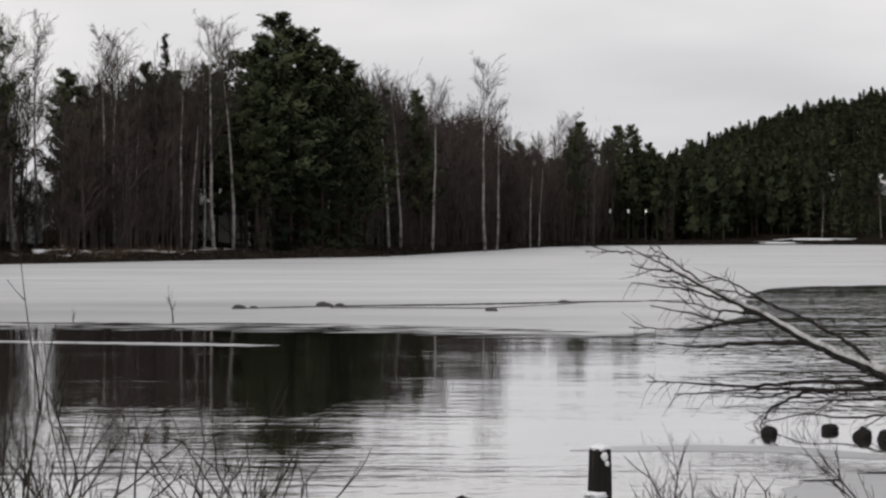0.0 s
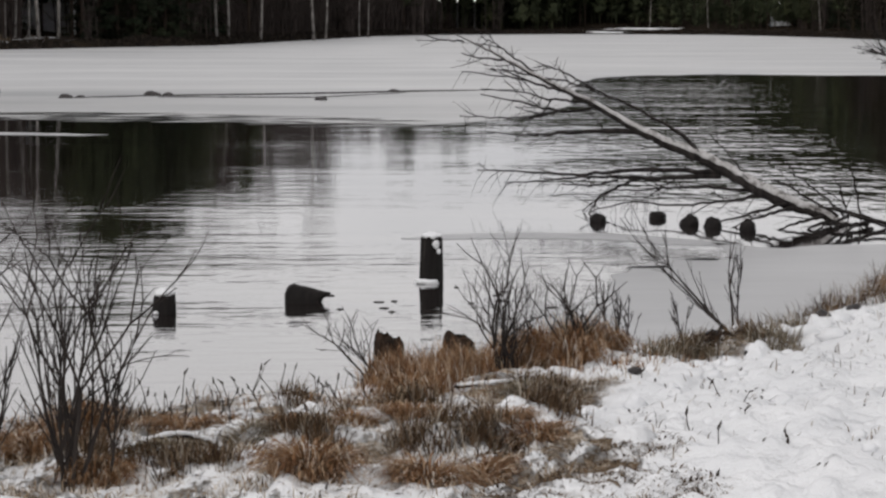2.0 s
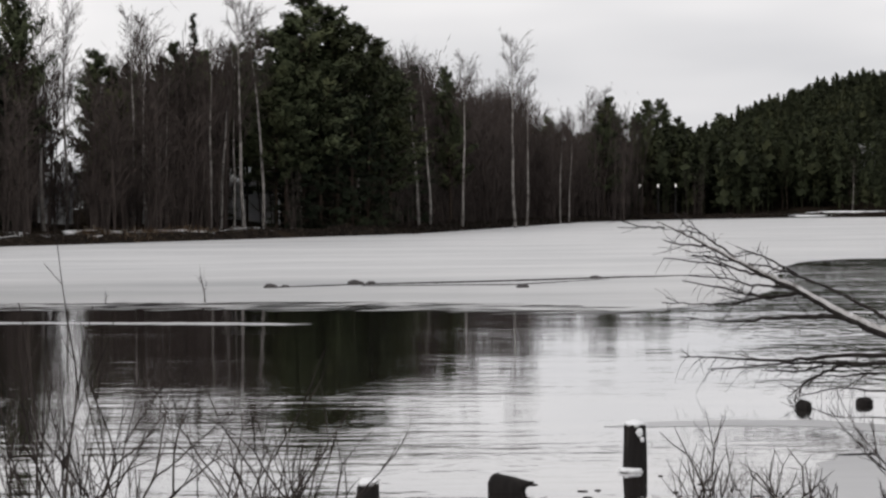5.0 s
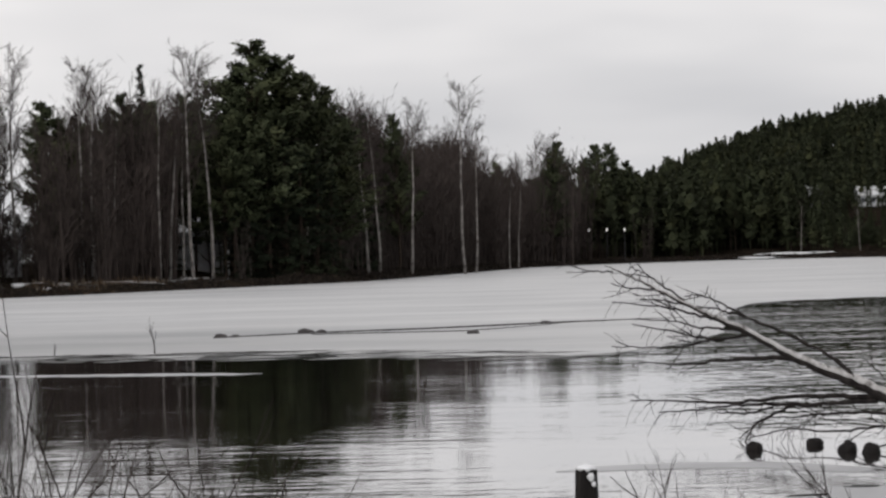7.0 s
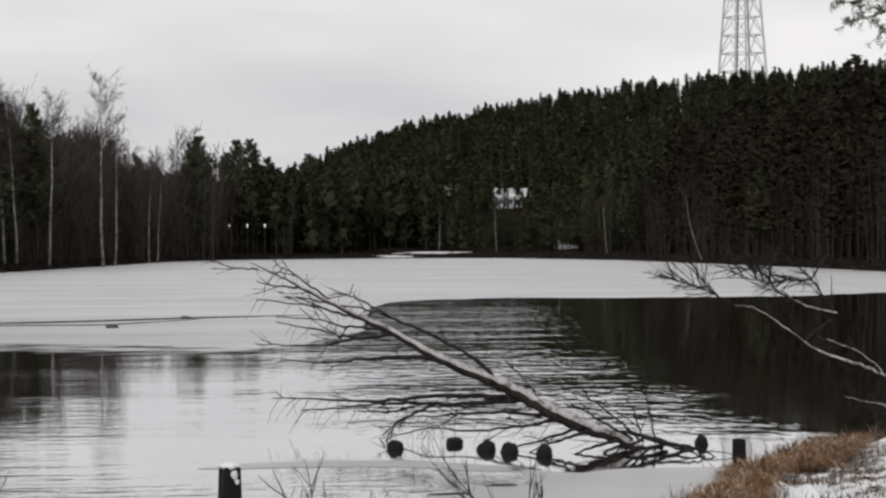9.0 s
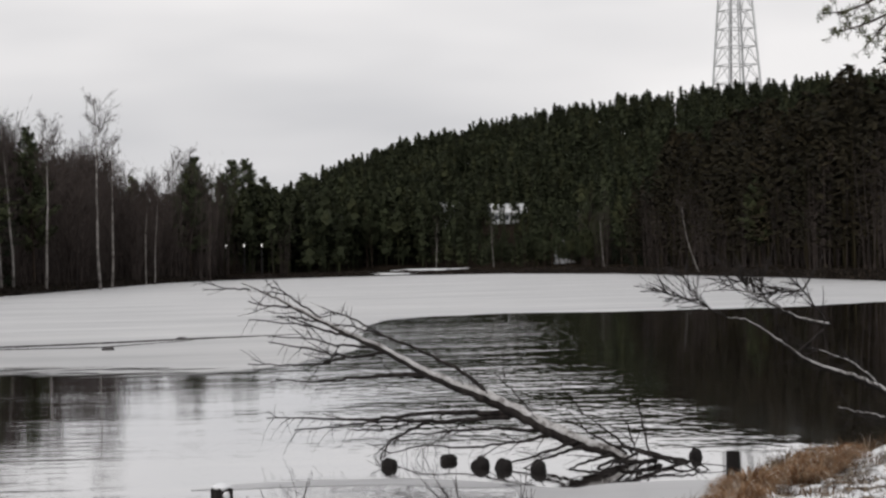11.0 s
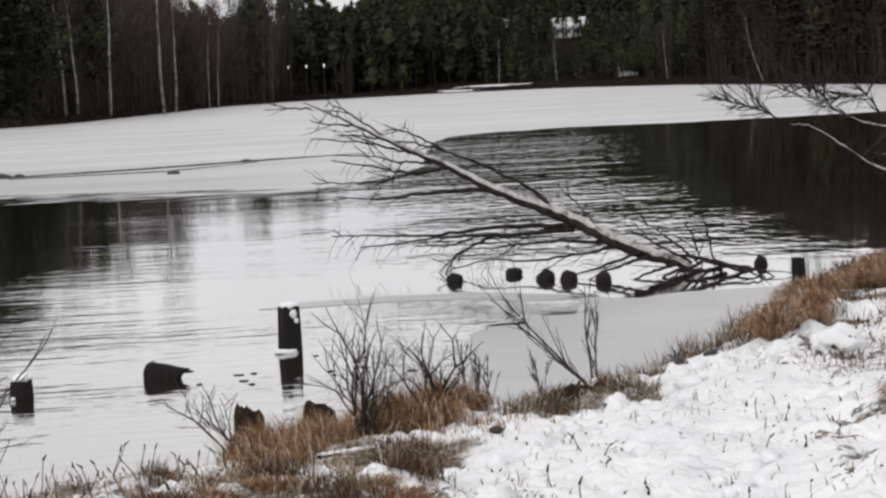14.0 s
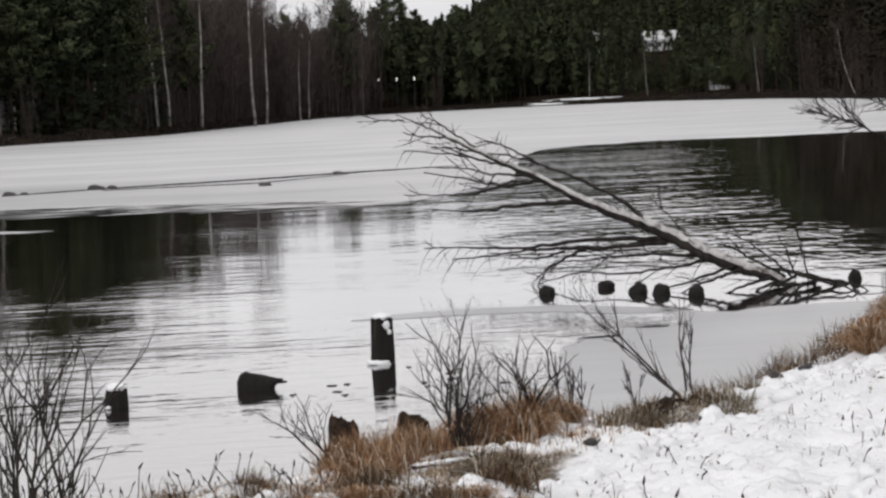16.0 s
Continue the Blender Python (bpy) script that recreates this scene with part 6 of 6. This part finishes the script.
for i in range(16):
    x, y = rnd(0.2, 2.2), rnd(17.6, 19.6)
    ob = lump("floating_leaf", (0, 0, 0), (rnd(0.02, 0.05), rnd(0.02, 0.06), 0.006), M_ROCK, 90 + i, None, "", 0.3, 1)
    ob.matrix_basis = pose(x, y, 0.003, 0, 0, rnd(0, 360))
    tagged(ob, "small dark fleck floating on the water", "leaf", "floating leaves")


def snowy_stick(pts, r, seed):
    """A fallen stick that lies under a ridge of snow."""
    random.seed(seed)
    root = tagged(new("fallen_stick"), "fallen stick on the bank under a ridge of snow", "stick", "sticks on the bank")
    x0, y0 = pts[0]
    root.matrix_basis = pose(x0, y0, ground_z(x0, y0))
    path = smooth_path([Vector((x - x0, y - y0, ground_z(x, y) - ground_z(x0, y0) + r * 0.8)) for x, y in pts], 14)
    n = len(path) - 1
    b, c = Build(), Build()
    b.tube(path, [r * rnd(0.8, 1.1) for _ in range(n)] + [r * 0.4], 6)
    c.tube([p + Vector((rnd(-.004, .004), 0, r * 0.75)) for p in path[:-1]], [0.004] + [r * rnd(0.75, 1.25) for _ in range(n - 2)] + [0.004], 6)
    part("branch", b, M_DARKLIMB, root)
    part("snow", c, M_SNOW, root, "ridge of white snow", True)


snowy_stick([(0.15, 12.25), (0.28, 11.75), (0.45, 11.4)], 0.022, 1)
snowy_stick([(-0.34, 9.5), (-0.12, 9.75), (0.0, 10.1)], 0.016, 2)
snowy_stick([(-0.8, 10.7), (-0.45, 10.75), (-0.2, 10.6)], 0.014, 3)
snowy_stick([(2.35, 14.4), (2.75, 14.75), (3.2, 14.7)], 0.016, 4)
snowy_stick([(0.95, 12.6), (1.3, 12.7), (1.6, 12.95)], 0.014, 5)
random.seed(17)
STONES = ((2.02, 14.35, 0.06), (2.16, 14.5, 0.05), (2.1, 14.65, 0.055), (1.9, 12.5, 0.04), (2.3, 13.4, 0.035), (1.6, 12.0, 0.04), (4.9, 17.2, 0.06), (5.3, 17.6, 0.05), (4.3, 15.4, 0.04), (3.8, 16.3, 0.07), (4.1, 16.6, 0.06), (5.0, 16.2, 0.045))
for i, (x, y, a) in enumerate(STONES):
    ob = lump("stone", (0, 0, 0), (a, a * 0.8, a * 0.6), M_ROCK, 200 + i, None, "", 0.22, 2)
    ob.matrix_basis = pose(x, y, ground_z(x, y) + a * 0.15, 0, 0, 50 * i)
    tagged(ob, "small dark stone half sunk in the snow", "stone", "stones on the bank")
# low snow banks on the far shore
for i, (x, y, a, b, h, z) in enumerate(((63.6, 392, 9.6, 1.5, 0.26, 0.74), (61.6, 388, 10.6, 1.1, 0.18, 0.24), (52.0, 391, 3.2, 1.0, 0.14, 0.35))):
    ob = lump("snow_bank", (0, 0, 0), (a, b, h), M_SNOW, 240 + i, None, "", 0.2, 4)
    ob.matrix_basis = pose(x, y, z)
    tagged(ob, "low bank of snow on the far shore", "snow bank", "snow banks")


def snow_clods():
    """Lumps of snow over roots and tussocks, in one mesh."""
    bm = bmesh.new()
    random.seed(19)
    made = 0
    while made < 210:
        x, y = rnd(1.2, 8.5), rnd(9.5, 24)
        d = float(lake_side(x, y))
        if not 0.45 < d < 5 or x < 0.14 * y - 0.2 or x > 0.275 * y or random.random() > (1.0 if d < 1.5 else 0.3):
            continue
        made += 1
        a = rnd(0.02, 0.06) * (1.5 if random.random() < 0.25 else 1.0)
        size = Vector((a, a * rnd(0.6, 1.1), a * rnd(0.5, 0.9)))
        shift = Vector((rnd(0, 50), rnd(0, 50), rnd(0, 50)))
        z = ground_z(x, y)
        for v in bmesh.ops.create_icosphere(bm, subdivisions=2, radius=1.0)["verts"]:
            k = 1 + 0.7 * noise.noise(v.co * 1.7 + shift)
            v.co = Vector((x + v.co.x * size.x * k, y + v.co.y * size.y * k, z + v.co.z * size.z * k))
    me = bpy.data.meshes.new("snow_clods")
    bm.to_mesh(me)
    bm.free()
    me.materials.append(M_SNOW)
    me.shade_smooth()
    tagged(new("snow_clods", me), "lumps of snow over tussocks on the bank", "snow", kind="stuff")


snow_clods()


for i, (x, y, a, h) in enumerate(((4.84, 16.0, 0.17, 0.17), (2.78, 13.6, 0.08, 0.13), (5.5, 16.6, 0.12, 0.10))):
    root = tagged(new("snowy_stone"), "rounded stone on the bank under a cap of snow", "stone", "snow-capped stones")
    root.matrix_basis = pose(x, y, ground_z(x, y))
    lump("rock", (0, 0.02, h * 0.3), (a * 0.9, a * 0.75, h * 0.55), M_ROCK, 600 + i, root)
    lump("snow_cap", (0, -0.01, h * 0.36), (a * 1.05, a * 0.95, h * 0.62), M_SNOW, 620 + i, root, "thick uneven cap of white snow", 0.34)


def root_tangle(x, y, seed):
    """Bare roots that arch out of the hummock."""
    random.seed(seed)
    root = tagged(new("root_tangle"), "tangle of brown roots and dead stems in snow", "root")
    root.matrix_basis = pose(x, y, ground_z(x, y))
    for k in range(11):
        b = Build()
        a, far = rnd(0, 2 * math.pi), rnd(0.14, 0.36)
        p0 = Vector((rnd(-0.1, 0.1), rnd(-0.06, 0.06), -0.03))
        p1 = p0 + Vector((math.cos(a) * far * 0.5, math.sin(a) * far * 0.4, rnd(0.04, 0.12)))
        p2 = p0 + Vector((math.cos(a) * far, math.sin(a) * far * 0.7, -0.02))
        path = smooth_path([p0, p0.lerp(p1, 0.5) + Vector((0, 0, 0.05)), p1, p2], 4)
        b.tube(path, taper(rnd(0.008, 0.017), 0.005, len(path) - 1), 6)
        part("root", b, M_STUMP if k % 3 else M_DARKLIMB, root)
    lump("core", (0, 0.03, 0.03), (0.09, 0.07, 0.06), M_STUMP, seed, root, "dark rotten stump core", 0.3)


root_tangle(2.66, 14.35, 5)
root_tangle(2.98, 14.45, 6)
for i, (x, y, a, turn) in enumerate(((3.32, 20.95, 0.19, 3), (3.93, 21.6, 0.16, -4))):
    ob = lump("floating_stick", (0, 0, 0), (a, 0.012, 0.010), M_WET, 260 + i, None, "", 0.25, 2)
    ob.matrix_basis = pose(x, y, 0.012, 0, 0, turn)
    tagged(ob, "dark stick frozen into the thin ice", "stick", "sticks in the ice")
